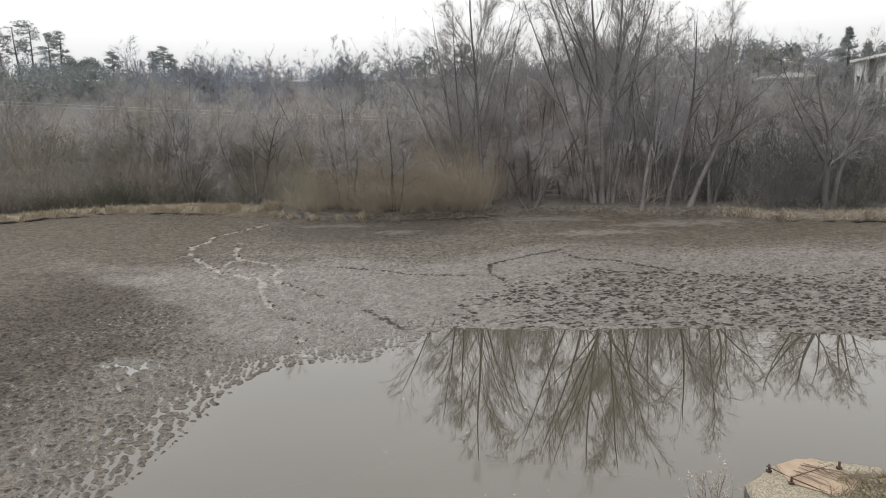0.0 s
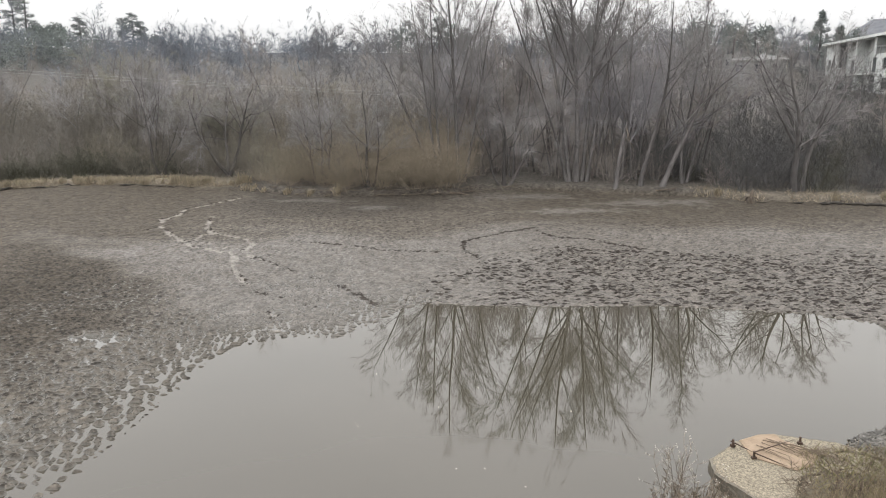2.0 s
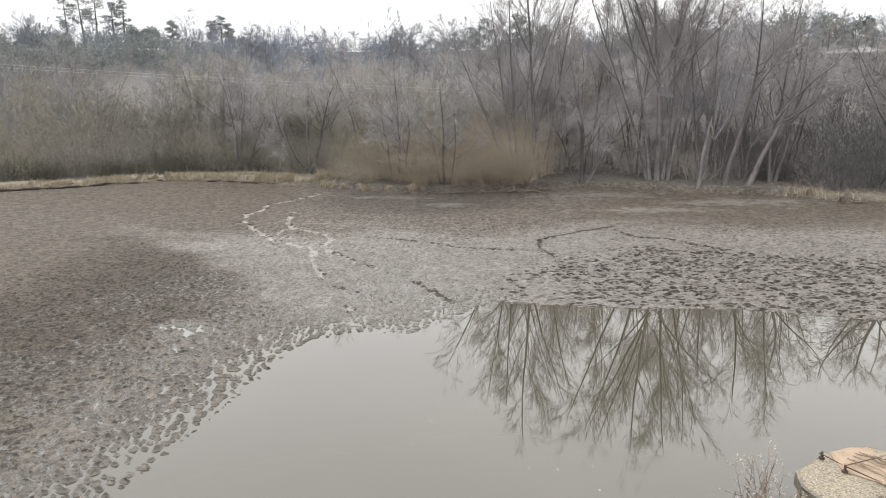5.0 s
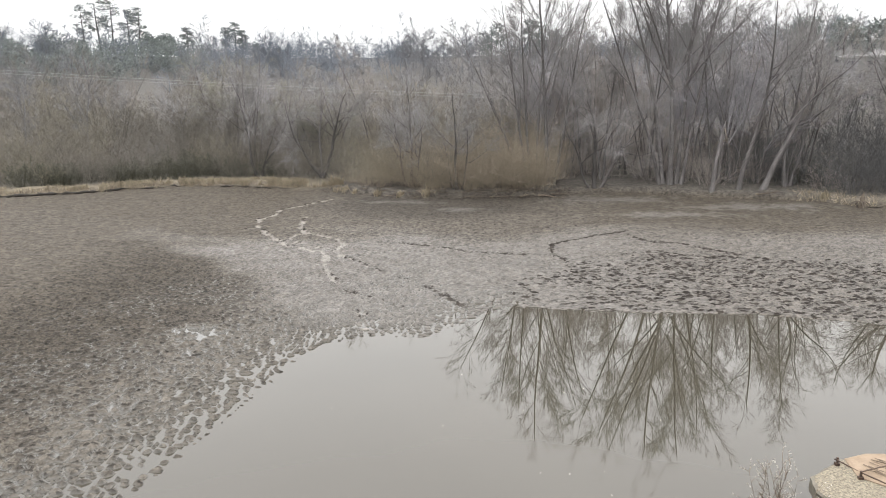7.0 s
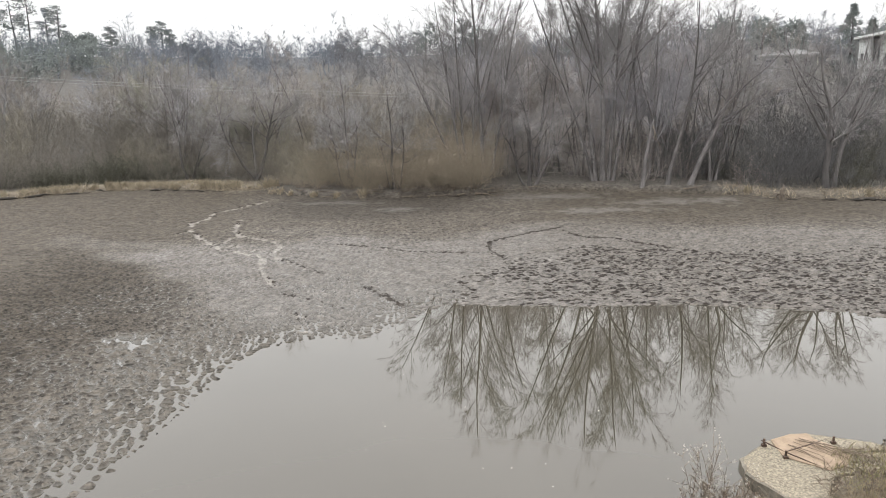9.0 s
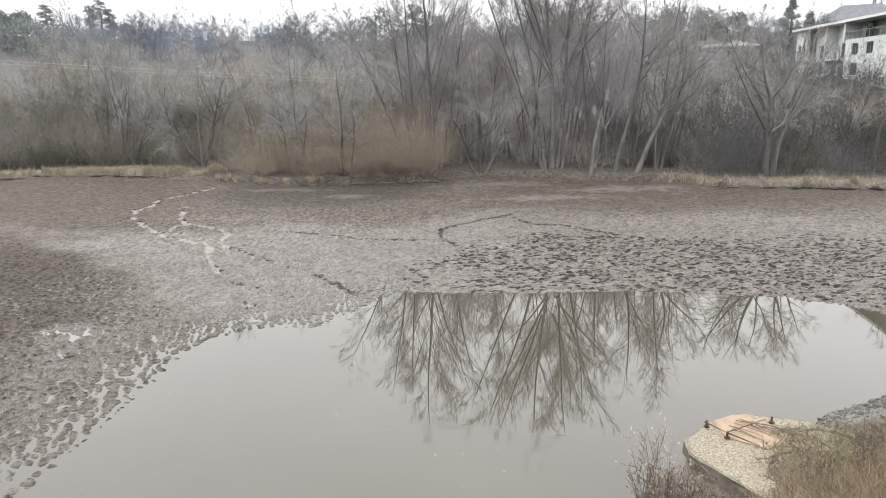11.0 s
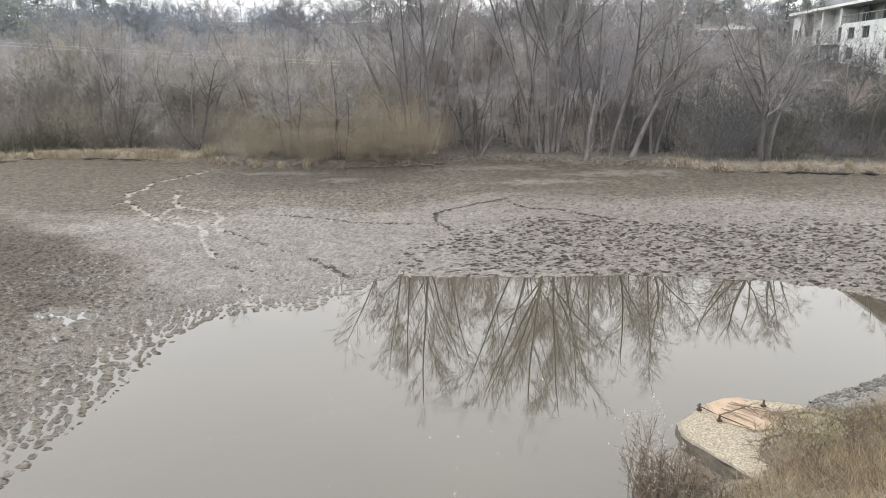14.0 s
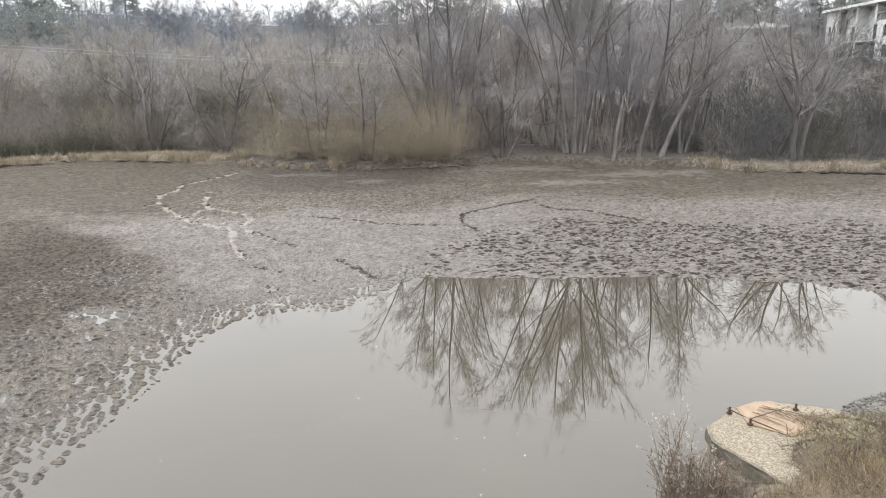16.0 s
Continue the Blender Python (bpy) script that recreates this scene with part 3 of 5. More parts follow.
FAN = dict(count=(12, 10, 6, 3), low=(0.32, 0.12, 0.08, 0.05), angle=((22, 44), (18, 36), (14, 30), (8, 26)),
           ratio=((0.32, 0.48), (0.32, 0.50), (0.45, 0.75), (0.7, 1.1)), lift=(0.0, 0.02, 0.03, 0.03), wander=(0.03, 0.06, 0.05, 0.05))
BROOM = dict(FAN, count=(14, 9, 6, 3), low=(0.25, 0.15, 0.12, 0.1), angle=((14, 30), (14, 32), (14, 34), (10, 32)), ratio=((0.24, 0.36), (0.32, 0.5), (0.45, 0.75), (0.7, 1.1)))
OSIERS = dict(count=(12, 9, 9, 0), low=(0.22, 0.12, 0.1, 0.1), angle=((22, 58), (18, 48), (14, 42), (10, 30)),
              ratio=((0.34, 0.56), (0.36, 0.6), (0.5, 0.85), (0.5, 0.9)), lift=(0.02, 0.06, 0.05, 0.03), wander=(0.05, 0.10, 0.10, 0.08))
GNARLED = dict(count=(10, 9, 7, 4), low=(0.36, 0.2, 0.15, 0.1), angle=((35, 75), (30, 60), (22, 52), (15, 45)),
               ratio=((0.5, 0.85), (0.38, 0.62), (0.4, 0.68), (0.55, 0.95)), lift=(0.05, 0.09, 0.06, 0.03), wander=(0.11, 0.22, 0.18, 0.15))
BOUGHS = dict(GNARLED, count=(10, 9, 6, 3), low=(0.30, 0.15, 0.12, 0.1), ratio=((0.36, 0.62), (0.34, 0.55), (0.45, 0.70), (0.65, 1.05)), wander=(0.08, 0.14, 0.10, 0.06),
              angle=((32, 68), (26, 54), (18, 44), (12, 36)))
THICKET = dict(count=(11, 6, 5, 3), low=(0.22, 0.12, 0.1, 0.1), angle=((22, 52), (20, 48), (16, 42), (12, 38)),
               ratio=((0.30, 0.5), (0.36, 0.62), (0.45, 0.75), (0.6, 1.0)), lift=(0.02, 0.05, 0.04, 0.02), wander=(0.06, 0.10, 0.11, 0.10))
FULL, LEAN_CUT, ROUGH_CUT = ((12, 7, 3, 1, 1), (9, 6, 4, 3, 1)), ((7, 3, 1, 1, 1), (6, 4, 3, 1, 1)), ((4, 2, 1, 1, 1), (4, 3, 1, 1, 1))


def tree_shape(rng, stems, habit, twig=0.011, cut=FULL):
    """stems: rows of (base offset x, y, lean x, lean y, length, girth, height of the fork it starts from). Returns one (corners, triangles) for each order of branching."""
    st = np.array([(*row, -0.3)[:7] for row in stems], float)
    start = st[:, [0, 1, 6]]
    way, length, girth = np.c_[st[:, 2], st[:, 3], np.ones(len(st))], st[:, 4], st[:, 5]
    segs, sides = cut
    made = []
    for o in range(5):
        pts = lines(rng, start, way, length, segs[o], habit["wander"][min(o, 3)], habit["lift"][min(o, 3)])
        s = np.linspace(0, 1, segs[o] + 1)
        rad = np.maximum(0.85 * girth[:, None] * (1 - 0.86 * s ** 0.9), twig * (1 - 0.4 * s))
        if o == 0:
            rad[:, 0] *= 1.4
        made.append(tubes(pts, rad, sides[o]) if sides[o] > 2 else twig_tips(rng, pts, np.minimum(rad, twig * (1.3 if o < 4 else 1.0))))
        if o == 4 or not habit["count"][o]:
            break
        start, way, length, girth = shoots(rng, pts, rad, length, habit["count"][o], habit["low"][o], habit["angle"][o], habit["ratio"][o], (0.50, 0.48, 0.36, 0.5)[o], o > 0)
    return made


def part(name, me, parent, label=""):
    ob = new(name, me)
    ob.parent = parent
    return tagged(ob, label)


def pieces(shape, count):
    """Splits a bundle of like tubes into its single tubes."""
    v, f = shape
    nv, nf = len(v) // count, len(f) // count
    return [(v[k * nv:(k + 1) * nv], f[:nf]) for k in range(count)]


def tree(name, label, stems, habit, x, y, turn=0.0, bark=BARK, twigs=TWIG_DARK, sink=0.1, twig=0.013):
    """A tree whose stems and limbs are parts of their own."""
    made = tree_shape(rng, stems, habit, twig)
    root = new(name)
    limbs = pieces(made[1], len(stems) * habit["count"][0])
    for k, (v, f) in enumerate(pieces(made[0], len(stems))):
        stem = part("trunk", mesh_of("trunk", v, f, [bark], True), root)
        for v, f in limbs[k * habit["count"][0]:(k + 1) * habit["count"][0]]:
            part("limb", mesh_of("limb", v, f, [bark], True), stem)
    part("crown", mesh_of("crown", *joined(made[2:]), [twigs]), root)
    root.matrix_world = pose(x, y, ground_z(x, y) - sink, 0, 0, turn)
    return tagged(root, label, "tree")


def wood_tree(name, label, shape, x, y, bark, twigs, group):
    """A lesser tree: trunk and crown."""
    root = new(name)
    part("trunk", mesh_of("trunk", *shape[0], [bark], True), root)
    part("crown", mesh_of("crown", *joined(shape[1:]), [twigs]), root)
    root.matrix_world = pose(x, y, ground_z(x, y) - 0.1)
    return tagged(root, label, "tree", group)


rng = np.random.default_rng(11)
# the tall many-stemmed trees on the far bank
tree("tall_tree", "tall bare tree of several slender grey stems above willow scrub", [
    (0.5, 0.3, 0.0, 0.02, 26.0, 0.27), (-1.0, 0.0, -0.08, 0, 20.0, 0.19), (-1.2, 0.2, -0.24, 0, 19.5, 0.18), (-1.4, 0.3, -0.42, 0.05, 18.0, 0.17),
    (-0.6, 0.1, -0.02, 0.06, 17.5, 0.14), (1.0, 0.2, 0.20, 0, 20.5, 0.20), (-1.0, 0.5, -0.55, 0.1, 14.0, 0.13), (0.5, 0.3, 0.32, 0.05, 13.0, 0.13, 8.0)], FAN, 3.4, 71.5, twig=0.008)
tree("tall_tree", "very tall bare tree with a broad broom-shaped crown of forked stems", [
    (0.0, 0.0, -0.01, 0, 26.5, 0.33), (0.6, 0.2, 0.06, 0.02, 26.0, 0.27), (-0.6, 0.2, -0.09, 0.03, 25.0, 0.25), (1.0, -0.1, 0.17, 0, 23.5, 0.20), (-0.9, 0.1, -0.20, 0, 22.5, 0.20),
    (0.0, 0.0, -0.55, 0, 15.0, 0.15, 9.0), (0.9, 0.2, 0.58, 0, 16.0, 0.16, 9.0), (0.6, 0.3, 0.36, 0.2, 14.0, 0.13, 11.0), (-0.6, 0.2, -0.38, -0.2, 14.0, 0.13, 11.0),
    (-0.2, 0.0, -0.8, 0.1, 10.5, 0.11, 9.0), (0.9, 0.0, 0.85, -0.1, 10.5, 0.11, 9.5)], FAN, 15.7, 70.8, twig=0.008)
tree("slim_tree", "slim bare tree standing between two taller ones", [(0, 0, 0.0, 0, 17.5, 0.16), (0.5, 0.3, 0.12, 0, 14.0, 0.11), (-0.3, 0.2, -0.12, 0, 13.5, 0.10)], BROOM, 9.7, 73.5, twig=0.008)
tree("leaning_tree", "bare grey tree with pale leaning trunks and spreading boughs", [
    (0, 0, 0.36, 0, 18.5, 0.32), (-1.9, 0.4, 0.02, 0, 18.5, 0.27), (2.0, 0.0, 0.75, 0, 10.0, 0.14, 6.0)], BOUGHS, 23.2, 67.4, twig=0.008)
tree("forked_tree", "bare tree forking low into upright crooked stems", [(0, 0, -0.10, 0, 18.0, 0.22), (0.5, 0.2, 0.18, 0, 17.0, 0.19), (0.2, 0.3, 0.04, 0, 15.0, 0.15)], BOUGHS, 25.9, 69.2, twig=0.008)
tree("forked_tree", "bare tree forking low into upright crooked stems", [(0, 0, 0.10, 0, 18.5, 0.24), (-0.4, 0.2, -0.16, 0, 16.0, 0.18)], FAN, 20.4, 71.6, twig=0.008)
tree("twin_tree", "crooked bare tree with two pale trunks at the grassy edge", [
    (0, 0, -0.05, 0, 13.5, 0.38), (0.8, 0.2, 0.16, 0, 14.0, 0.30), (-0.3, 0.1, -0.9, 0.1, 8.5, 0.17, 4.5), (-0.3, 0.0, -0.45, -0.1, 9.5, 0.18, 6.0), (1.5, 0.2, 0.85, 0.1, 8.5, 0.15, 4.8),
    (1.6, 0.2, 0.45, -0.1, 8.5, 0.16, 6.2), (0.2, 0.1, 0.25, 0.3, 8.5, 0.13, 6.5)], BOUGHS, 34.2, 63.6, twig=0.008)
tree("willow_tree", "broad round-headed willow with a haze of fine olive rods", [
    (0.3 * k, 0.2 * (k % 2), 0.30 * (k - 2.5), 0.12 * (k % 3 - 1), 12.5 - 0.7 * abs(k - 2.5), 0.17) for k in range(6)], OSIERS, -34.5, 86.0, twigs=OSIER, twig=0.012)
tree("willow_tree", "broad round-headed willow with a haze of fine olive rods", [
    (0.3 * k, 0.2 * (k % 2), 0.34 * (k - 2), 0.12 * (k % 3 - 1), 10.5 - 0.7 * abs(k - 2), 0.16) for k in range(5)], OSIERS, -22.8, 83.0, twigs=OSIER, twig=0.012)
tree("small_tree", "small dark bare tree rising out of the willow scrub", [
    (0, 0, 0.05, 0, 11.5, 0.21), (-0.4, 0.2, -0.35, 0, 8.5, 0.14), (0.3, 0.1, 0.3, 0, 8.0, 0.12)], BOUGHS, -9.8, 71.0, bark=BARK_DARK, twig=0.008)
tree("small_tree", "small dark bare tree with a leaning forked stem", [
    (0, 0, -0.10, 0, 10.5, 0.20), (0.4, 0.1, 0.25, 0, 8.5, 0.14), (-0.3, 0.1, -0.4, 0, 6.5, 0.11)], BOUGHS, -5.0, 69.6, bark=BARK_DARK, twig=0.008)
tree("crooked_tree", "old crooked bare tree with long level boughs", [
    (0, 0, -0.06, 0, 9.5, 0.26), (0.5, 0.1, 0.7, 0, 9, 0.22), (-0.3, 0.1, -0.6, 0, 7.5, 0.16)], GNARLED, 8.4, 70.4, bark=BARK_DARK, twig=0.008)
tree("crooked_tree", "bare tree with low spreading boughs among pale scrub", [
    (0, 0, 0.35, 0, 10.5, 0.25), (0.4, 0.1, -0.8, 0, 10, 0.22), (0.2, 0.3, -0.2, 0, 10.5, 0.20)], GNARLED, -20.0, 74.8, bark=BARK_DARK, twig=0.008)
tree("crooked_tree", "bent bare tree in the scrub behind the bank", [
    (0, 0, -0.25, 0, 12.0, 0.20), (0.4, 0.1, 0.25, 0, 10, 0.17), (0.1, 0.1, 0.6, 0, 7.5, 0.13)], GNARLED, -27.5, 76.0, bark=BARK_DARK, twig=0.008)
tree("small_tree", "bare round-headed tree in front of the houses", [(0, 0, 0.0, 0, 12.0, 0.2), (0.3, 0, 0.3, 0, 9, 0.13)], BOUGHS, 45.2, 64.5, twig=0.008)

# a dead snag with bark hanging off its broken top
snag = new("dead_snag")
way = lines(rng, np.array([[0.0, 0, -0.3]]), np.array([[0.03, 0, 1.0]]), np.array([6.9]), 7, 0.06, 0.02)
stem = part("trunk", mesh_of("trunk", *tubes(way, np.array([[0.30, 0.22, 0.2, 0.19, 0.18, 0.2, 0.16, 0.05]]), 7), [BARK], True), snag)
for k in range(4):
    top = way[:, 5 + k % 2] + rng.normal(0, 0.1, (1, 3))
    hang = lines(rng, top, np.array([[rng.uniform(-0.3, 0.6), rng.uniform(-0.5, 0.1), 0.5]]), np.array([rng.uniform(1.2, 2.8)]), 4, 0.1, -0.9)
    part("bark_strip", mesh_of("bark_strip", *tubes(hang, np.linspace(0.05, 0.012, 5)[None], 4), [DEADWOOD], True), stem)
snag.matrix_world = pose(18.9, 67.9, ground_z(18.9, 67.9))
tagged(snag, "broken dead tree trunk with bark strips hanging off", "tree")

# the wood behind: a few shapes, repeated with other turns and sizes
models = []
for k in range(6):
    s = tree_shape(rng, [(0, 0, rng.uniform(-.15, .15), 0, rng.uniform(12.5, 15.5), 0.13), (0.4, 0.2, rng.uniform(-.3, .3), 0.1, rng.uniform(10, 13), 0.09)], THICKET, 0.010, LEAN_CUT)
    models.append(wood_tree("woodland_tree", "slim bare grey-brown tree in the bank wood", s, (-30, -15, 6.5, 12.5, 20, 29)[k], (82, 80, 76, 77, 75, 73)[k], (BARK, BARK_DARK)[k % 2], (TWIG, TWIG_WARM)[k % 2], "trees of the bank wood"))
placed = [(o.location.x, o.location.y) for o in models]
tries = 0
while len(placed) < 88 and tries < 9000:
    tries += 1
    x = rng.uniform(3, 30) if len(placed) < 46 else rng.uniform(-62, 66)
    y = along(BANK, x) + (5.0 if x > 2 else 10.0) + (16 if len(placed) < 46 else 34) * rng.random() ** 1.2
    if (x < -40 and y < 84) or min(math.hypot(x - a, (y - b) * 1.2) for a, b in placed) < 2.2:
        continue
    if math.degrees(math.atan2(x, y)) > 26 and y > 68:
        continue
    placed.append((x, y))
    sc = rng.uniform(0.85, 1.1) * (1.08 if 3 < x < 31 else 0.78)
    copy_thing(models[int(rng.integers(6))], pose(x, y, ground_z(x, y) - 0.1, rng.uniform(-5, 5), rng.uniform(-5, 5), rng.uniform(0, 360)) @ Matrix.Diagonal((sc, sc, sc, 1)))

# woods on the hill, one joined mass
simple = [joined(tree_shape(rng, [(0, 0, 0, 0, rng.uniform(10, 13), 0.14)], FAR, 0.015, ROUGH_CUT)) for _ in range(6)]
crest = [joined(tree_shape(rng, [(0, 0, 0, 0, rng.uniform(10, 13), 0.18)], FAR, 0.027, ROUGH_CUT)) for _ in range(4)]
chunks, shade, tries = [], [], 0
while len(chunks) < 600 and tries < 30000:
    tries += 1
    deg, r = rng.uniform(-42, 43), 92 + 150 * rng.random() ** 0.8
    top, low = len(chunks) % 2 == 0, len(chunks) % 5 in (1, 2)
    if top:
        r = rng.uniform(168, 236)
    if deg > 21 and 94 < r < (150 if deg > 26 else 156):
        continue
    x, y = r * math.sin(math.radians(deg)), r * math.cos(math.radians(deg))
    z = float(land(np.array([x]), np.array([y]))[0][0])
    v, f = crest[int(rng.integers(4))] if r > 170 else simple[int(rng.integers(6))]
    a, s = rng.uniform(0, 6.28), rng.uniform(0.65, 1.1) * (0.7 if deg > 20 else 0.66 if r > 185 else 1.0)
    q = v @ np.array([[math.cos(a), math.sin(a), 0], [-math.sin(a), math.cos(a), 0], [0, 0, 1]]) * s
    if low:
        q = q * np.array([1.35, 1.35, 0.6])
    chunks.append((q + np.array([x, y, z - 0.3]), f))
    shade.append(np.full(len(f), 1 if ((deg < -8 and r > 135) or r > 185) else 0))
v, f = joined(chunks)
tagged(new("hillside_wood", mesh_of("hillside_wood", v, f, [TWIG_HAZE_GREY, TWIG_HAZE_BLUE], pick=np.concatenate(shade))), "bare winter wood covering the hillside, twigs tinted grey-blue for haze", "wood", kind="stuff")


def shrub_shape(rng, stems, height, spread, count=(7, 4), girth=0.014):
    a, d = rng.uniform(0, 6.28, stems), rng.uniform(0, spread * 0.35, stems)
    start = np.c_[np.cos(a) * d, np.sin(a) * d, np.full(stems, -0.1)]
    lean = rng.uniform(0.05, 1.15, stems)[:, None]
    way = np.c_[np.cos(a), np.sin(a), np.zeros(stems)] * lean + np.array([0, 0, 1])
    length = height * rng.uniform(0.45, 1.05, stems) * (1.05 - 0.22 * lean[:, 0])
    made, g = [], np.full(stems, girth)
    for o in range(3):
        pts = lines(rng, start, way, length, (3, 1, 1)[o], (0.18, 0.2, 0.2)[o], 0.05)
        rad = np.maximum(g[:, None] * (1 - 0.8 * np.linspace(0, 1, pts.shape[1])), 0.007)
        made.append(tubes(pts, rad, 3) if o < 2 else twig_tips(rng, pts, np.minimum(rad, 0.009)))
        if o == 2:
            break
        start, way, length, g = shoots(rng, pts, rad, length, count[o], 0.15, (18, 62), (0.32, 0.62), 0.5)
    return joined(made)


def shrub(name, label, shape, x, y, mat, group):
    ob = new(name, mesh_of(name, *shape, [mat]))
    ob.matrix_world = pose(x, y, ground_z(x, y) - 0.05)
    return tagged(ob, label, "shrub", group)


def scatter(models, spots, low, high):
    for x, y, s in spots:
        k = rng.uniform(low, high) * s
        copy_thing(models[int(rng.integers(len(models)))], pose(x, y, ground_z(x, y) - 0.05, 0, 0, rng.uniform(0, 360)) @ Matrix.Diagonal((k, k, k * rng.uniform(0.85, 1.15), 1)))


def spread(count, x0, x1, back, gap, size=lambda x: 1.0):
    out = []
    for _ in range(count * 60):
        x = rng.uniform(x0, x1)
        y = along(BANK, x) + rng.uniform(*back)
        if len(out) < count and all(math.hypot(x - a, y - b) > gap for a, b, _ in out):
            out.append((x, y, size(x)))
    return out


willows = [shrub("willow_shrub", "dense leafless willow shrub with tan shoots at the mud's edge", shrub_shape(rng, 46, 5.4, 3.4, (9, 8)), x, y, WILLOW, "willow scrub") for x, y in ((-7.5, 69.9), (-1.5, 70.6), (1.4, 70.4))]
scatter(willows, spread(16, -17, 4.5, (0.9, 3.2), 1.5, lambda x: 0.5 + 0.75 * float(np.exp(-((x - 0.5) / 4.5) ** 2))), 0.7, 1.0)
scatter(willows, spread(12, -14, 4.0, (2.5, 7), 1.8, lambda x: 0.9 + 0.55 * float(np.exp(-((x - 0.0) / 4.5) ** 2))), 0.9, 1.15)
scrubs = [shrub("scrub_bush", "leafless grey-tan scrub bush behind the straw bank", shrub_shape(rng, 36, 5.2, 4.6, (8, 10)), x, y, m, "scrub on the bank") for x, y, m in ((-24, 76, SCRUB), (-33, 77, SCRUB), (-14, 76, SCRUB_WARM))]
scatter(scrubs, spread(40, -62, -6, (2.6, 12), 2.4), 0.7, 1.15)
scatter(scrubs, spread(60, -66, 8, (10, 32), 3.0), 1.2, 1.9)
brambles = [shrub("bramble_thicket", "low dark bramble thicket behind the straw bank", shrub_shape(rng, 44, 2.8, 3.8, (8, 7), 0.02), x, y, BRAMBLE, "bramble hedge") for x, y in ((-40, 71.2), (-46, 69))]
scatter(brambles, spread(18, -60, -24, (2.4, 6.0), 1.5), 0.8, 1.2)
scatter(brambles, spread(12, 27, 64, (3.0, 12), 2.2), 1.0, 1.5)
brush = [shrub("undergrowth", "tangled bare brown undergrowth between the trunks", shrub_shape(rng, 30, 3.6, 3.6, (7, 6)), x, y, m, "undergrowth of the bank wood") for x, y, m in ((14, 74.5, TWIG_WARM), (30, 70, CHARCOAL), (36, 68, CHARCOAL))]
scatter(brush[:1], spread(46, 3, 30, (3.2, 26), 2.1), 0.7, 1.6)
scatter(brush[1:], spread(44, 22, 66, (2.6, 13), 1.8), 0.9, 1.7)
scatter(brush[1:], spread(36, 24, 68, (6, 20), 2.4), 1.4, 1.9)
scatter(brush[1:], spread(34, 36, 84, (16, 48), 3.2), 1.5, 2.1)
scatter(brush[:1], spread(14, -40, 4, (12, 26), 2.5), 1.0, 1.6)


# ---- conifers on the skyline ----
def needles(rng, centres, sizes, count, length=0.55, width=0.07):
    """Tufts of needle sprays round some centres."""
    n = len(centres) * count
    c, s = np.repeat(centres, count, 0), np.repeat(sizes, count, 0)
    p = c + unit(rng.normal(size=(n, 3))) * s * rng.uniform(0.2, 1.0, (n, 1)) ** 0.6
    way = unit(p - c + 0.5 * rng.normal(size=(n, 3)) * s + np.array([0, 0, 0.15]))
    pts = np.stack([p, p + way * length * rng.uniform(0.6, 1.3, (n, 1))], 1)
    return tubes(pts, np.full((n, 2), width), 3)


def conifer(name, label, x, y, base, height, shape):
    root = new(name)
    part("trunk", mesh_of("trunk", *tubes(lines(rng, np.array([[0, 0, -0.5]]), np.array([[0.02, 0, 1.0]]), np.array([height]), 7, 0.02, 0), np.array([np.linspace(0.28, 0.08, 8)]), 7), [BARK_DARK], True), root)
    if shape == "pine":
        k = 22
        h = np.linspace(0.52, 0.99, k)
        a, d = rng.uniform(0, 6.28, k), rng.uniform(0.35, 1.0, k) * height * 0.15 * np.sin(np.pi * np.clip((h - 0.40) / 0.68, 0, 1)) ** 0.7
        centres = np.c_[np.cos(a) * d, np.sin(a) * d, h * height]
        sizes = np.c_[np.full(k, 0.085), np.full(k, 0.085), np.full(k, 0.024)] * height * rng.uniform(0.7, 1.25, (k, 1))
        v, f = needles(rng, centres, sizes, 46, 0.55, 0.07)
    elif shape == "round":
        k = 14
        centres = unit(rng.normal(size=(k, 3))) * np.array([0.2, 0.2, 0.24]) * height + np.array([0, 0, 0.68 * height])
        v, f = needles(rng, centres, np.full((k, 3), 0.13 * height), 60, 0.6, 0.14)
    else:
        k = 44
        h = np.linspace(0.12, 0.99, k)
        a, d = rng.uniform(0, 6.28, k), (1 - h) * height * 0.36 * rng.uniform(0.5, 1.1, k)
        centres = np.c_[np.cos(a) * d, np.sin(a) * d, h * height - 0.25 * d]
        sizes = np.c_[0.3 + 0.5 * d, 0.3 + 0.5 * d, 0.25 + 0.12 * d]
        v, f = needles(rng, centres, sizes, 34, 0.7, 0.12)
    part("crown", mesh_of("crown", v, f, [NEEDLE_HAZE]), root)
    root.matrix_world = pose(x, y, base, 0, 0, rng.uniform(0, 360))
    return tagged(root, label, "tree", "conifers on the skyline")


def hill_z(x, y):
    return float(land(np.array([x]), np.array([y]))[0][0])


pines = []
for k in range(64):
    deg, r = rng.uniform(-41, -23), rng.uniform(148, 196)
    x, y = r * math.sin(math.radians(deg)), r * math.cos(math.radians(deg))
    h = rng.uniform(6.5, 9.5)
    n = 12
    centres = unit(rng.normal(size=(n, 3))) * np.array([0.20, 0.20, 0.32]) * h + np.array([x, y, hill_z(x, y) + 0.45 * h])
    pines.append(needles(rng, centres, np.full((n, 3), 0.17 * h), 26, 0.55, 0.10))
tagged(new("pine_wood", mesh_of("pine_wood", *joined(pines), [NEEDLE_HAZE])), "dark pine wood below the hilltop, haze tinted blue-green into its needles", "wood", kind="stuff")

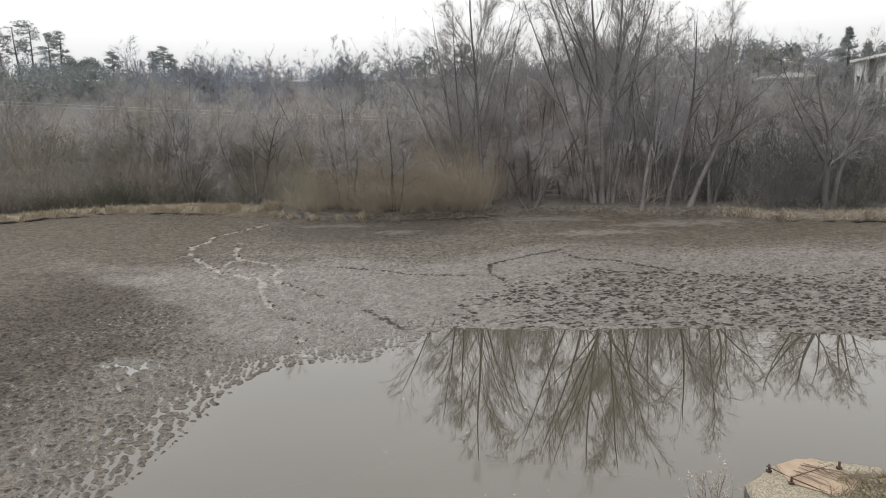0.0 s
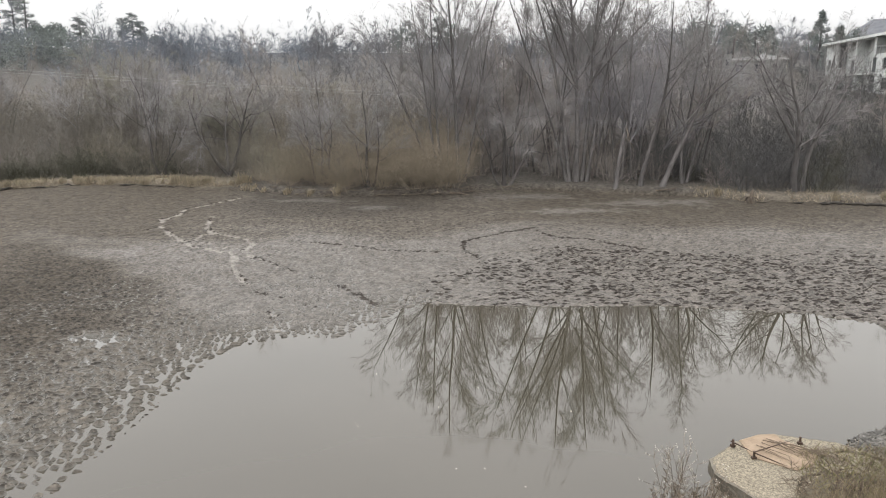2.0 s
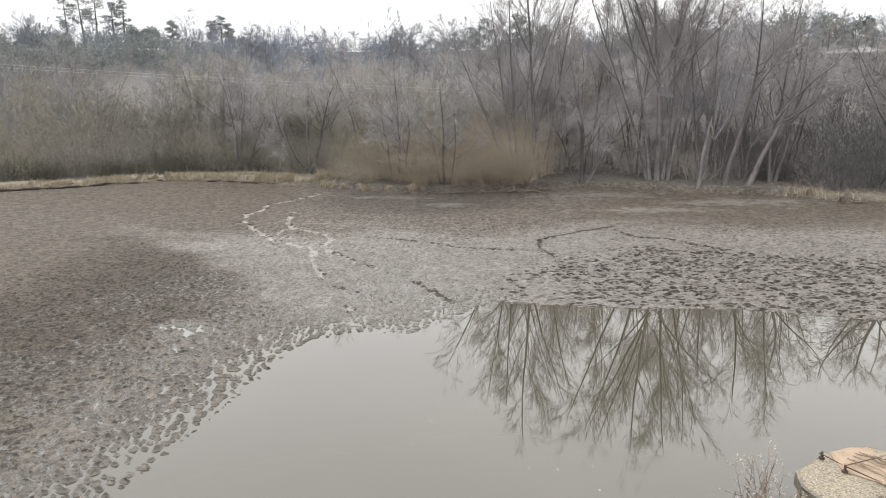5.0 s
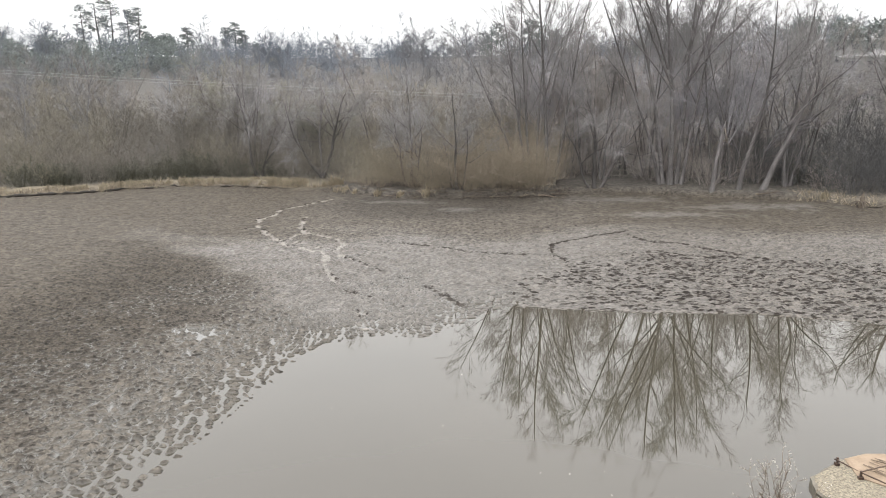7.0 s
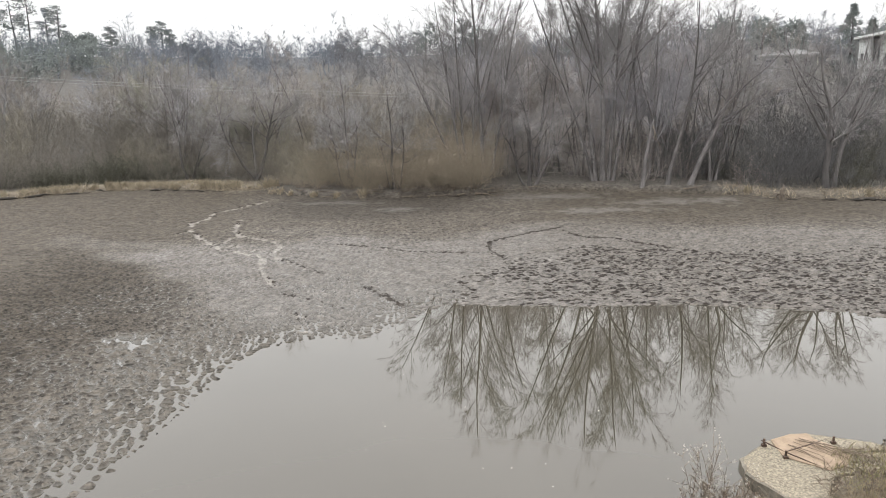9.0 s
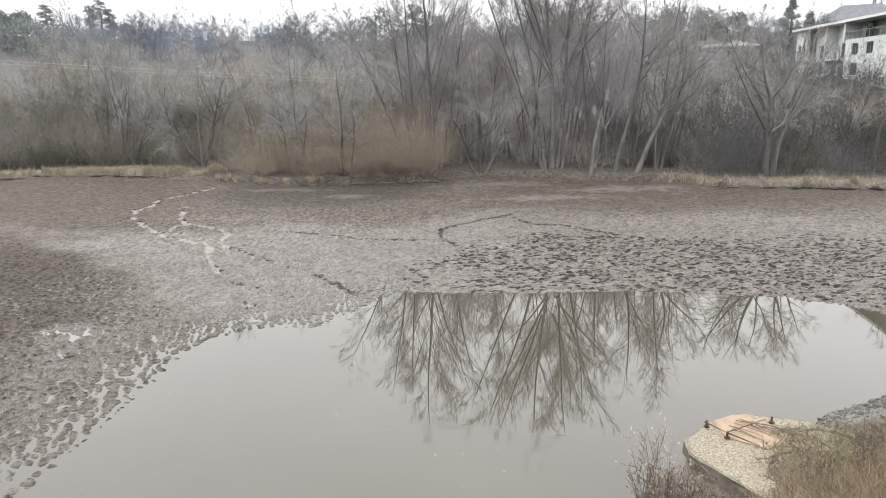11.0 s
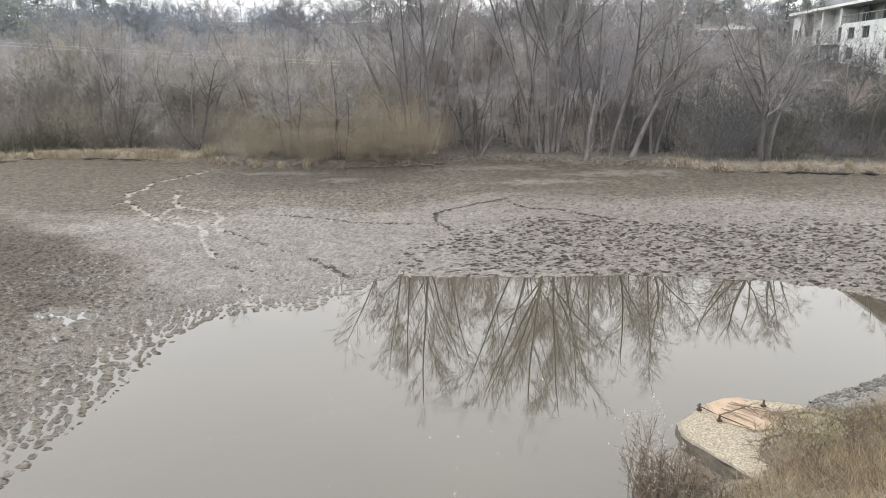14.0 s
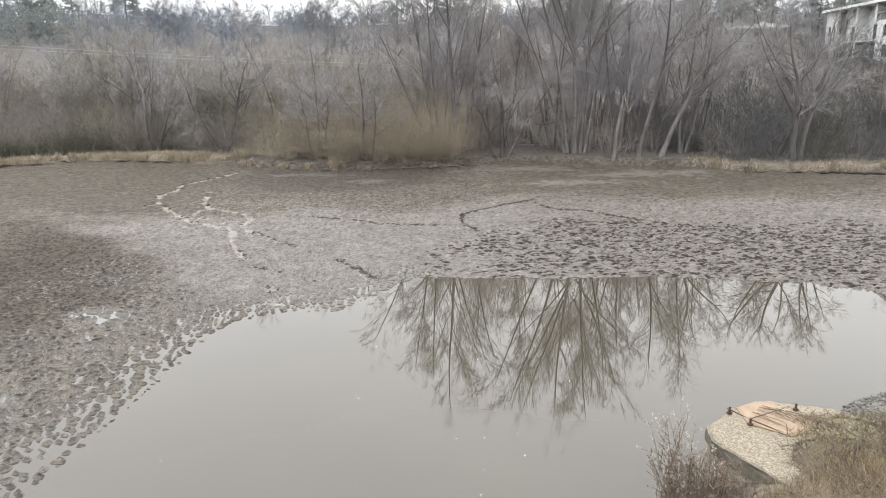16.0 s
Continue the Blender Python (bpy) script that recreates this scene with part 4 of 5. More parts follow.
for x, y, top, shape in ((-102.6, 177.5, 36.5, "pine"), (-100.1, 178.9, 36.8, "pine"), (-96.7, 180.8, 34.3, "pine"), (-94.5, 181.9, 34.8, "pine"), (-106, 176, 35, "pine"), (-88.9, 184.7, 28.8, "round"),
                         (-92.5, 182.9, 28.5, "round"), (-84.1, 187.0, 30.0, "pine"), (-75.2, 190.7, 30.1, "pine"), (-72.8, 191.6, 31.5, "pine"), (-71.0, 192.0, 29.5, "pine"), (-67.3, 193.6, 26.4, "round"),
                         (80.0, 144.3, 26.3, "fir"), (74.3, 152.9, 23.7, "fir"), (59.9, 137.5, 23.9, "round"), (63.4, 135.9, 23.7, "round"), (49.9, 130.8, 24.0, "round"), (80.5, 138.3, 22.9, "fir"), (84.5, 140, 23.0, "round"),
                         (29.0, 160, 25.0, "round"), (37.0, 158.0, 25.0, "round"), (9.0, 168.0, 27.0, "round"), (-4.0, 172.0, 28.0, "round"), (5.0, 165, 27.5, "pine")):
    b = min(hill_z(x, y), top - 7.0) - 0.3
    words = {"pine": "tall dark pine with a flat open crown on the hill", "fir": "dark pointed fir beside the hillside houses", "round": "dark round-headed conifer on the hilltop"}[shape]
    conifer({"pine": "pine_tree", "fir": "fir_tree", "round": "conifer_tree"}[shape], words, x, y, b, top - b, shape)


# ---- houses on the slope ----
def box(x0, x1, y0, y1, z0, z1):
    v = [(x, y, z) for z in (z0, z1) for x, y in ((x0, y0), (x1, y0), (x1, y1), (x0, y1))]
    return np.array(v, float), np.array([(0, 3, 2, 1), (4, 5, 6, 7), (0, 1, 5, 4), (1, 2, 6, 5), (2, 3, 7, 6), (3, 0, 4, 7)])


def slab(name, parent, mat, boxes, label=""):
    return part(name, mesh_of(name, *joined([box(*b) for b in boxes]), [mat]), parent, label)


def window(parent, x, z, w, h, y=0.0):
    """A window in the wall plane y, seen from -y: frame round a set-back pane."""
    t = 0.09
    fr = slab("window", parent, FRAME, [(x, x + w, y - 0.06, y + 0.05, z, z + t), (x, x + w, y - 0.06, y + 0.05, z + h - t, z + h), (x, x + t, y - 0.06, y + 0.05, z + t, z + h - t),
                                        (x + w - t, x + w, y - 0.06, y + 0.05, z + t, z + h - t), (x + w / 2 - 0.04, x + w / 2 + 0.04, y - 0.05, y + 0.04, z + t, z + h - t)])
    part("pane", mesh_of("pane", *box(x + t, x + w - t, y - 0.02, y + 0.01, z + t, z + h - t), [GLASS]), fr)
    part("sill", mesh_of("sill", *box(x - 0.1, x + w + 0.1, y - 0.16, y + 0.02, z - 0.08, z - 0.002), [WALL_GREY]), fr)


def wall_with_holes(parent, mat, x0, x1, z0, z1, holes, y=0.0, deep=0.35, name="wall"):
    """A wall from x0 to x1 with openings (x, z, w, h) that go through it."""
    xs = sorted({x0, x1, *[h[0] for h in holes], *[h[0] + h[2] for h in holes]})
    zs = sorted({z0, z1, *[h[1] for h in holes], *[h[1] + h[3] for h in holes]})
    bits = []
    for a, b in zip(xs, xs[1:]):
        for c, d in zip(zs, zs[1:]):
            if not any(h[0] - 1e-6 <= a and b <= h[0] + h[2] + 1e-6 and h[1] - 1e-6 <= c and d <= h[1] + h[3] + 1e-6 for h in holes):
                bits.append((a, b, y, y + deep, c, d))
    ob = slab(name, parent, mat, bits)
    bm = bmesh.new()
    bm.from_mesh(ob.data)
    bmesh.ops.remove_doubles(bm, verts=bm.verts, dist=0.001)
    bm.to_mesh(ob.data)
    bm.free()


# white apartment block: x runs along its front from the far end, z from its foot
flats = new("apartment_building")
L, T = 52.0, 7.6
wall_with_holes(flats, WALL_WHITE, 0, 5.0, -3.0, T - 0.35, [(0.9, 0.7, 1.5, 1.5), (0.9, 3.5, 1.5, 1.5), (3.2, 3.5, 1.1, 1.5)])
for x, z, w in ((0.9, 0.7, 1.5), (0.9, 3.5, 1.5), (3.2, 3.5, 1.1)):
    window(flats, x, z, w, 1.5, 0.2)
right = [(22.0, 2.9, 2.2, 1.5), (26.5, 2.9, 2.2, 1.5), (22.0, 0.2, 2.4, 1.6), (33.5, 2.9, 2.2, 1.5), (33.5, 0.2, 2.2, 1.6), (40, 2.9, 2.2, 1.5), (40, 0.2, 2.2, 1.6)]
wall_with_holes(flats, WALL_WHITE, 20.0, L, -3.0, 5.0, right)
for x, z, w, h in right:
    window(flats, x, z, w, h, 0.2)
# recessed loggias between the two bays
slab("loggia_wall", flats, WALL_WHITE, [(5.0, 20.0, 1.4, 1.7, -3.0, T - 0.35)])
for z in (-0.1, 2.55):
    slab("balcony", flats, WALL_WHITE, [(5.0, 20.0, -0.25, 2.0, z - 0.22, z)])
for z in (-0.1, 2.55, 5.0):
    rail = slab("balustrade", flats, WIRE, [(5.05, 19.95, -0.2, -0.14, z + 0.95, z + 1.02)] if z < 5 else [(20.05, L, -0.2, -0.14, z + 0.95, z + 1.02)])
    x0, x1 = (5.05, 19.9) if z < 5 else (20.05, L)
    for k in range(int((x1 - x0) / 1.5) + 1):
        part("post", mesh_of("post", *box(x0 + 1.5 * k, x0 + 1.5 * k + 0.05, -0.2, -0.15, z, z + 0.95), [WIRE]), rail)
slab("divider", flats, WALL_WHITE, [(12.8, 13.2, -0.2, 2.0, -0.1, T - 0.35)])
slab("upper_wall", flats, SOFFIT_GREEN, [(20.0, L, 1.9, 2.2, 5.0, T - 0.35)], "pale green set-back top storey")
slab("side_wall", flats, WALL_WHITE, [(0.0, 0.35, 0.35, 11.0, -3.0, T - 0.35)])
slab("rear_wall", flats, WALL_WHITE, [(0.35, L, 10.65, 11.0, -3.0, T - 0.35)])
slab("pier", flats, WALL_WHITE, [(19.3, 20.0, -0.2, 2.0, 4.9, T - 0.35)])
slab("roof", flats, WALL_WHITE, [(-0.5, L, -0.7, 11.4, T - 0.35, T)], "flat white roof slab with a deep edge")
for x, z in ((7.0, 0.0), (9.5, 2.6), (15.0, 0.0), (15.5, 2.6), (7.5, 2.6), (23.0, 5.05), (29.0, 5.05)):
    d = slab("balcony_door", flats, FRAME, [(x, x + 1.8, 1.26, 1.39, z + 0.02, z + 2.1)])
    part("pane", mesh_of("pane", *box(x + 0.12, x + 1.68, 1.24, 1.258, z + 0.15, z + 2.0), [GLASS]), d)
ang = math.degrees(math.atan2(80.9 - 117.5, 58.9 - 66.5))
flats.matrix_world = pose(66.5, 117.5, 11.0, 0, 0, ang)
tagged(flats, "white apartment building with recessed balconies and a flat roof", "building")


def hip_roof(w, d, z, rise, over=0.6):
    a, b = min(w, d) / 2, 0.25
    v = [(-over, -over, z), (w + over, -over, z), (w + over, d + over, z), (-over, d + over, z)]
    v += [(x, y, z + b) for x, y, _ in v[:4]]
    v += [(a, d / 2, z + rise), (w - a, d / 2, z + rise)] if w >= d else [(w / 2, a, z + rise), (w / 2, d - a, z + rise)]
    q = [(0, 3, 2, 1), (0, 1, 5, 4), (1, 2, 6, 5), (2, 3, 7, 6), (3, 0, 4, 7)]
    q += [(4, 5, 9, 8), (6, 7, 8, 9), (5, 6, 9, 9), (7, 4, 8, 8)] if w >= d else [(4, 5, 8, 8), (5, 6, 9, 8), (6, 7, 9, 9), (7, 4, 8, 9)]
    tris = [t for a, b2, c, e in q for t in ((a, b2, c), (a, c, e)) if len(set(t)) == 3]
    return np.array(v, float), np.array(tris)


def house(label, x, y, z, turn, w, d, h, wall, side, roof, rise, floors=2):
    """A rendered house with a hipped roof; its front looks along -y before it is turned."""
    root = new("house")
    holes = [(w * (k + 0.5) / 3 - 0.7, h * (n / floors) + 0.8, 1.4, 1.4) for k in range(3) for n in range(floors)]
    wall_with_holes(root, wall, 0, w, -3.0, h, holes)
    for x0, z0, w0, h0 in holes:
        window(root, x0, z0, w0, h0, 0.2)
    slab("side_wall", root, side, [(w - 0.35, w, 0.35, d, -3.0, h)])
    slab("side_wall", root, side, [(0, 0.35, 0.35, d, -3.0, h)])
    slab("rear_wall", root, wall, [(0.35, w - 0.35, d - 0.35, d, -3.0, h)])
    bal = slab("balcony", root, WALL_GREY, [(w * 0.45, w + 0.1, -1.3, -0.01, h / 2 - 0.2, h / 2), (w * 0.45, w + 0.1, -1.3, -1.2, h / 2, h / 2 + 0.9)])
    part("roof", mesh_of("roof", *hip_roof(w, d, h, rise), [roof]), root)
    ch = slab("chimney", root, WALL_GREY, [(w * 0.6, w * 0.6 + 0.7, d * 0.55, d * 0.55 + 0.7, h + 0.3, h + rise + 0.9)])
    part("chimney_cap", mesh_of("chimney_cap", *box(w * 0.6 - 0.1, w * 0.6 + 0.8, d * 0.55 - 0.1, d * 0.55 + 0.8, h + rise + 0.9, h + rise + 1.05), [ROOF_GREY]), ch)
    root.matrix_world = pose(x, y, z, 0, 0, turn)
    return tagged(root, label, "house")


house("two-storey grey and pale yellow house with a shallow hipped roof", 58.6, 135.6, 11.2, -28, 9.5, 9.0, 5.4, WALL_GREY, WALL_YELLOW, ROOF_GREY, 1.5)
house("grey house with a dark slate roof high on the slope", 84.0, 144.0, 15.0, -35, 17.0, 10.0, 5.5, WALL_GREY, WALL_GREY, ROOF_DARK, 4.6)
house("small grey house half hidden behind bare trees", 63.0, 150.0, 15.5, -28, 8.0, 8.0, 4.6, WALL_GREY, WALL_GREY, ROOF_GREY, 1.8)
house("pale cottage beyond the meadow at the wood's edge", -106.0, 156.0, hill_z(-106, 156), 30, 8.0, 7.0, 3.2, WALL_GREY, WALL_GREY, ROOF_DARK, 2.4, 1)

# overhead line across the valley
line = new("power_line")
for k, (dx, dz) in enumerate(((0.0, 0.6), (0.9, 0.3))):
    s = np.linspace(0, 1, 24)
    a, b = np.array([-72.6, 57.2 + dx, 15.9 + dz]), np.array([1.1, 79.2 + dx, 10.4 + dz])
    pts = a + (b - a) * s[:, None] - np.array([0, 0, 5.0]) * (s * (1 - s))[:, None] * 0.35
    part("wire", mesh_of("wire", *tubes(pts[None], np.full((1, 24), 0.010), 4), [WIRE]), line)
for p, h in (((-72.6, 57.6), 16.5), ((1.1, 79.6), 11.0)):
    g0 = hill_z(*p)
    pole = part("pole", mesh_of("pole", *tubes(np.array([[(p[0], p[1], g0 - 1), (p[0], p[1], h - 1), (p[0], p[1], h + 0.6)]]), np.array([[0.16, 0.12, 0.1]]), 8), [TIMBER]), line)
    part("crossarm", mesh_of("crossarm", *box(p[0] - 0.06, p[0] + 0.06, p[1] - 0.9, p[1] + 1.0, h - 0.2, h - 0.05), [TIMBER]), pole)
tagged(line, "thin overhead wires on timber poles crossing before the hillside", "power line")


# ---- straw, reeds and dead wood along the far bank ----
def blades(rng, x, y, height, lean, width, segs=2, zs=None):
    """Grass blades standing at x, y: bent spikes."""
    n = len(x)
    z = surface(x, y)[0] if zs is None else zs
    a = rng.uniform(0, 6.28, n)
    way = np.c_[np.cos(a) * lean, np.sin(a) * lean, np.ones(n)]
    pts = lines(rng, np.c_[x, y, z - 0.03], way, height, segs, 0.22, -0.10)
    return tubes(pts, np.repeat(width * np.linspace(1, 0.4, segs + 1)[None], n, 0), 3)


n = 9000
x = np.concatenate([rng.uniform(-56, -19.5, int(n * 0.86)), rng.uniform(25.5, 50, n - int(n * 0.86))])
y = along(BANK, x) + np.abs(rng.normal(0.4, 1.0, n)) - 0.15
keep = fbm(x * 0.5, y * 0.5, 2) > 0.40
x, y = x[keep], y[keep]
v, f = blades(rng, x, y, rng.uniform(0.2, 0.65, len(x)), rng.uniform(0.2, 1.3, len(x)), 0.022)
tagged(new("straw_grass", mesh_of("straw_grass", v, f, [STRAW])), "matted dry straw-coloured grass along the pond's edge", "grass", kind="stuff")


def tussock(name, label, x, y, height, count, mat, wide=0.35, width=0.02, lean=0.6):
    a, d = rng.uniform(0, 6.28, count), rng.uniform(0, wide, count)
    v, f = blades(rng, x + np.cos(a) * d, y + np.sin(a) * d, height * rng.uniform(0.5, 1.1, count), rng.uniform(0.0, lean, count), width)
    ob = new(name, mesh_of(name, v - np.array([x, y, 0]), f, [mat]))
    ob.location = (x, y, 0)
    return tagged(ob, label, "grass tuft", "dry tufts on the bank")


for x, y, h in ((-17.9, 71.4, 1.5), (-17.3, 71.6, 1.2), (-7.9, 67.7, 1.2), (-27.4, 72.0, 1.1), (-24.6, 72.2, 0.9), (-31.0, 71.8, 0.8), (-21.5, 71.8, 0.9), (-35.2, 70.9, 0.8), (-39.5, 69.0, 0.7), (36.5, 60.6, 0.7), (40.5, 60.0, 0.8), (27.5, 64.2, 0.6), (-12.8, 68.4, 0.7), (-10.5, 67.7, 0.6)):
    tussock("grass_tussock", "bleached dry reed tussock at the mud's edge", x, y, h, 110, STRAW, 0.3 + 0.15 * h)


for k in range(34):
    x = rng.uniform(-44, -15)
    y = along(BANK, x) + rng.uniform(-0.25, 0.5)
    h = rng.uniform(0.45, 0.95)
    tussock("grass_tussock", "bleached dry reed tussock at the mud's edge", x, y, h, 46, STRAW, 0.25 + 0.3 * h, 0.024, 1.1)


def dead_branch(name, label, x, y, z, turn, length, girth, mat, shoots_n=7, tilt=4.0):
    made = tree_shape(rng, [(0, 0, 0.15, 0, length, girth)], dict(CROOKED, count=(shoots_n, 5, 3, 0)), 0.008, LEAN_CUT)
    ob = new(name, mesh_of(name, *joined(made), [mat]))
    ob.matrix_world = pose(x, y, z, 90 - tilt, 0, turn)
    return tagged(ob, label, "dead branch", "driftwood")


for x, y, turn, l, g in ((3.2, 68.2, 70, 3.2, 0.14), (1.4, 68.0, 110, 2.6, 0.10), (4.3, 68.9, 30, 2.4, 0.1), (-1.5, 67.8, 80, 2.6, 0.06), (-4.0, 67.6, 100, 2.2, 0.05), (-8.8, 67.3, 95, 2.4, 0.05), (-11.6, 67.9, 75, 2.2, 0.05), (22.6, 66.1, 60, 2.2, 0.09), (8.5, 69.8, 85, 2.0, 0.05)):
    dead_branch("fallen_branch", "dark fallen branch washed up below the scrub", x, y, ground_z(x, y) + 0.1, turn, l, g, LOG)
for k in range(22):
    x = rng.uniform(-15, 4.5)
    y = along(BANK, x) + rng.uniform(-0.1, 0.9)
    dead_branch("fallen_branch", "dark fallen branch washed up below the scrub", x, y, ground_z(x, y) + 0.08, rng.uniform(50, 130), rng.uniform(1.2, 2.4), rng.uniform(0.025, 0.05), LOG, 6)
# undercut where the bank breaks off: its shade drawn as a near-black tube
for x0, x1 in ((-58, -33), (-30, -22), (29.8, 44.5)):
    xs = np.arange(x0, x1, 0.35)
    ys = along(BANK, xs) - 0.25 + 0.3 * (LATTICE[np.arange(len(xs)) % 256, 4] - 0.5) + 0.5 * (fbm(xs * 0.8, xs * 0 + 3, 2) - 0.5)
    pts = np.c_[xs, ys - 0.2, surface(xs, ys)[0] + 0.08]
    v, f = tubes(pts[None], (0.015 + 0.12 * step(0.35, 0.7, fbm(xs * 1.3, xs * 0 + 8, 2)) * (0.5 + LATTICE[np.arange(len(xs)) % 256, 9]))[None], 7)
    tagged(new("undercut_strip", mesh_of("undercut_strip", v, f, [UNDERCUT_SHADE], True)), "near-black strip drawn for the shade under the bank turf", "bank edge", kind="structure")
dead_branch("broken_bough", "broken bare bough hanging from the trunk to the grass", 34.5, 63.2, ground_z(34.5, 63.2) + 3.7, -100, 4.6, 0.10, BARK, 9, -42)

stump = new("tree_stump")
part("bole", mesh_of("bole", *tubes(np.array([[(0, 0, -0.4), (0.03, 0, 0.3), (0.1, 0.02, 0.9), (0.16, 0.02, 1.45)]]), np.array([[0.30, 0.22, 0.17, 0.05]]), 9), [LOG], True), stump)
for k in range(6):
    a = k * 1.05
    p = lines(rng, np.array([[0.15 * math.cos(a), 0.15 * math.sin(a), 0.55]]), np.array([[math.cos(a), math.sin(a), 0.1]]), np.array([rng.uniform(0.6, 1.2)]), 5, 0.2, -0.3)
    part("root", mesh_of("root", *tubes(p, np.linspace(0.07, 0.015, 6)[None], 5), [LOG], True), stump)
stump.matrix_world = pose(29.4, 61.7, ground_z(29.4, 61.7) - 0.05)
tagged(stump, "weathered grey stump with splayed roots on the mud", "stump")

fence = new("rail_fence")
for k in range(5):
    part("post", mesh_of("post", *box(k * 0.85, k * 0.85 + 0.1, 0, 0.1, -0.3, 1.05), [TIMBER]), fence)
for z in (0.35, 0.85):
    part("rail", mesh_of("rail", *box(-0.1, 3.6, -0.05, -0.003, z, z + 0.1), [TIMBER]), fence)
fence.matrix_world = pose(10.6, 74.6, ground_z(11.5, 74.6), 0, 0, 4)
tagged(fence, "short pale timber rail fence among the trunks", "fence")

# ---- the concrete outlet head in front of the dam ----
TOP = 1.5
outline = [(7.42, 16.3), (7.57, 17.03), (8.72, 18.0), (9.98, 18.4), (11.5, 17.8), (12.4, 17.0), (12.9, 13.6), (8.75, 12.6), (8.12, 14.68), (7.55, 15.9)]


def prism(pts, z0, z1, jag=0.0):
    """An upright prism over an outline, its sides broken up and its rim chipped."""
    fine = []
    for a, b in zip(pts, pts[1:] + pts[:1]):
        k = max(2, int(math.dist(a, b) / 0.16))
        for i in range(k):
            fine.append((a[0] + (b[0] - a[0]) * i / k, a[1] + (b[1] - a[1]) * i / k))
    n, c = len(fine), np.mean(pts, 0)
    rings, v, f = [(z0, 0), (0.5 * (z0 + z1), 0), (z1 - 0.12, 0), (z1 - 0.03, 0.0), (z1, 0.07)], [], []
    for z, inset in rings:
        for p in fine:
            e = Vector((c[0] - p[0], c[1] - p[1])).normalized() * (inset + jag * rng.uniform(0, 1))
            v.append((p[0] + e.x, p[1] + e.y, z + (jag * rng.uniform(-0.8, 0.2) if z == z1 else 0)))
    for r in range(len(rings) - 1):
        for i in range(n):
            j = (i + 1) % n
            f.append((r * n + i, r * n + j, (r + 1) * n + j, (r + 1) * n + i))
    return v, f, list(range((len(rings) - 1) * n, len(rings) * n))


def prism_mesh(name, pts, z0, z1, mats, jag):
    v, f, cap = prism(pts, z0, z1, jag)
    bm = bmesh.new()
    vs = [bm.verts.new(p) for p in v]
    for q in f:
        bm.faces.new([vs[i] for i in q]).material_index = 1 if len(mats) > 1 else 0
    bm.faces.new([vs[i] for i in cap])
    bmesh.ops.triangulate(bm, faces=[x for x in bm.faces if len(x.verts) > 4])
    me = bpy.data.meshes.new(name)
    bm.to_mesh(me)
    bm.free()
    for m in mats:
        me.materials.append(m)
    return me


head = new("outlet_head")
middle = np.mean(outline, 0)
inner = [tuple(middle + (np.array(p) - middle) * 0.955) for p in outline]
part("concrete_body", prism_mesh("concrete_body", inner, -0.8, TOP - 0.36, [CONCRETE_WALL], 0.03), head, "pale stained concrete wall below the rim")
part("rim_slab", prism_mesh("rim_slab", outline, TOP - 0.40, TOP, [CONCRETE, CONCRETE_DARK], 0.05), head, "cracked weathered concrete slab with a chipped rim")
part("rust_sheet", prism_mesh("rust_sheet", [(8.74, 17.05), (8.82, 17.98), (9.5, 18.28), (9.98, 18.30), (10.02, 17.95), (10.4, 17.5), (10.5, 16.98), (10.12, 16.5), (9.60, 16.3)], TOP - 0.1, TOP + 0.035, [RUST_SHEET], 0.008), head, "orange rust-stained cover sheet")


def bar(name, a, b, r, parent, label=""):
    pts = np.array([[a, tuple((np.array(a) + np.array(b)) / 2), b]], float)
    return part(name, mesh_of(name, *tubes(pts, np.array([[r, r, r * 0.9]]), 8), [RUST], True), parent, label)


zr = TOP + 0.12
bar("edge_rail", (8.46, 17.72, zr), (8.77, 16.98, zr + 0.04), 0.019, head)
bar("edge_rail", (8.77, 16.98, zr + 0.04), (9.34, 16.28, zr), 0.019, head)
bar("cross_bar", (8.77, 16.98, zr + 0.06), (10.41, 17.72, zr + 0.06), 0.015, head, "thin rusted iron bar across the cover")
for x, y in ((8.50, 17.66), (8.77, 16.98), (10.41, 17.72)):
    bolt = part("bracket", mesh_of("bracket", *joined([box(x - 0.06, x + 0.06, y - 0.045, y + 0.045, TOP - 0.02, TOP + 0.05), box(x - 0.022, x + 0.022, y - 0.022, y + 0.022, TOP + 0.05, TOP + 0.2)]), [RUST]), head)
tagged(head, "old concrete outlet head with a rusty cover and iron bars", "outlet structure")

# soil, moss and dead grass lying on the concrete and the slope behind it
m = 6500
x, y = rng.uniform(8.0, 13.6, m * 3), rng.uniform(11.0, 17.4, m * 3)
inside = (x > 8.55 + 1.6 * step(15.2, 17.2, y) + 1.6 * (fbm(x * 2, y * 2, 2) - 0.5)) & (fbm(x * 1.1, y * 1.1, 2) > 0.36)
x, y = x[inside][:m], y[inside][:m]
zs = np.maximum(surface(x, y)[0], TOP)
half = rng.random(len(x)) < 0.42
v, f = blades(rng, x[~half], y[~half], rng.uniform(0.15, 0.55, (~half).sum()), rng.uniform(0.3, 2.0, (~half).sum()), 0.008, 2, zs[~half])
tagged(new("dead_grass", mesh_of("dead_grass", v, f, [WEED])), "brown dead grass matted over the concrete top", "grass", kind="stuff")
g = x > 9.6
v, f = blades(rng, x[half & g], y[half & g], rng.uniform(0.15, 0.4, (half & g).sum()), rng.uniform(0.3, 1.5, (half & g).sum()), 0.008, 2, zs[half & g])
tagged(new("green_grass", mesh_of("green_grass", v, f, [GREENISH])), "olive-green grass among the dead stems", "grass", kind="stuff")
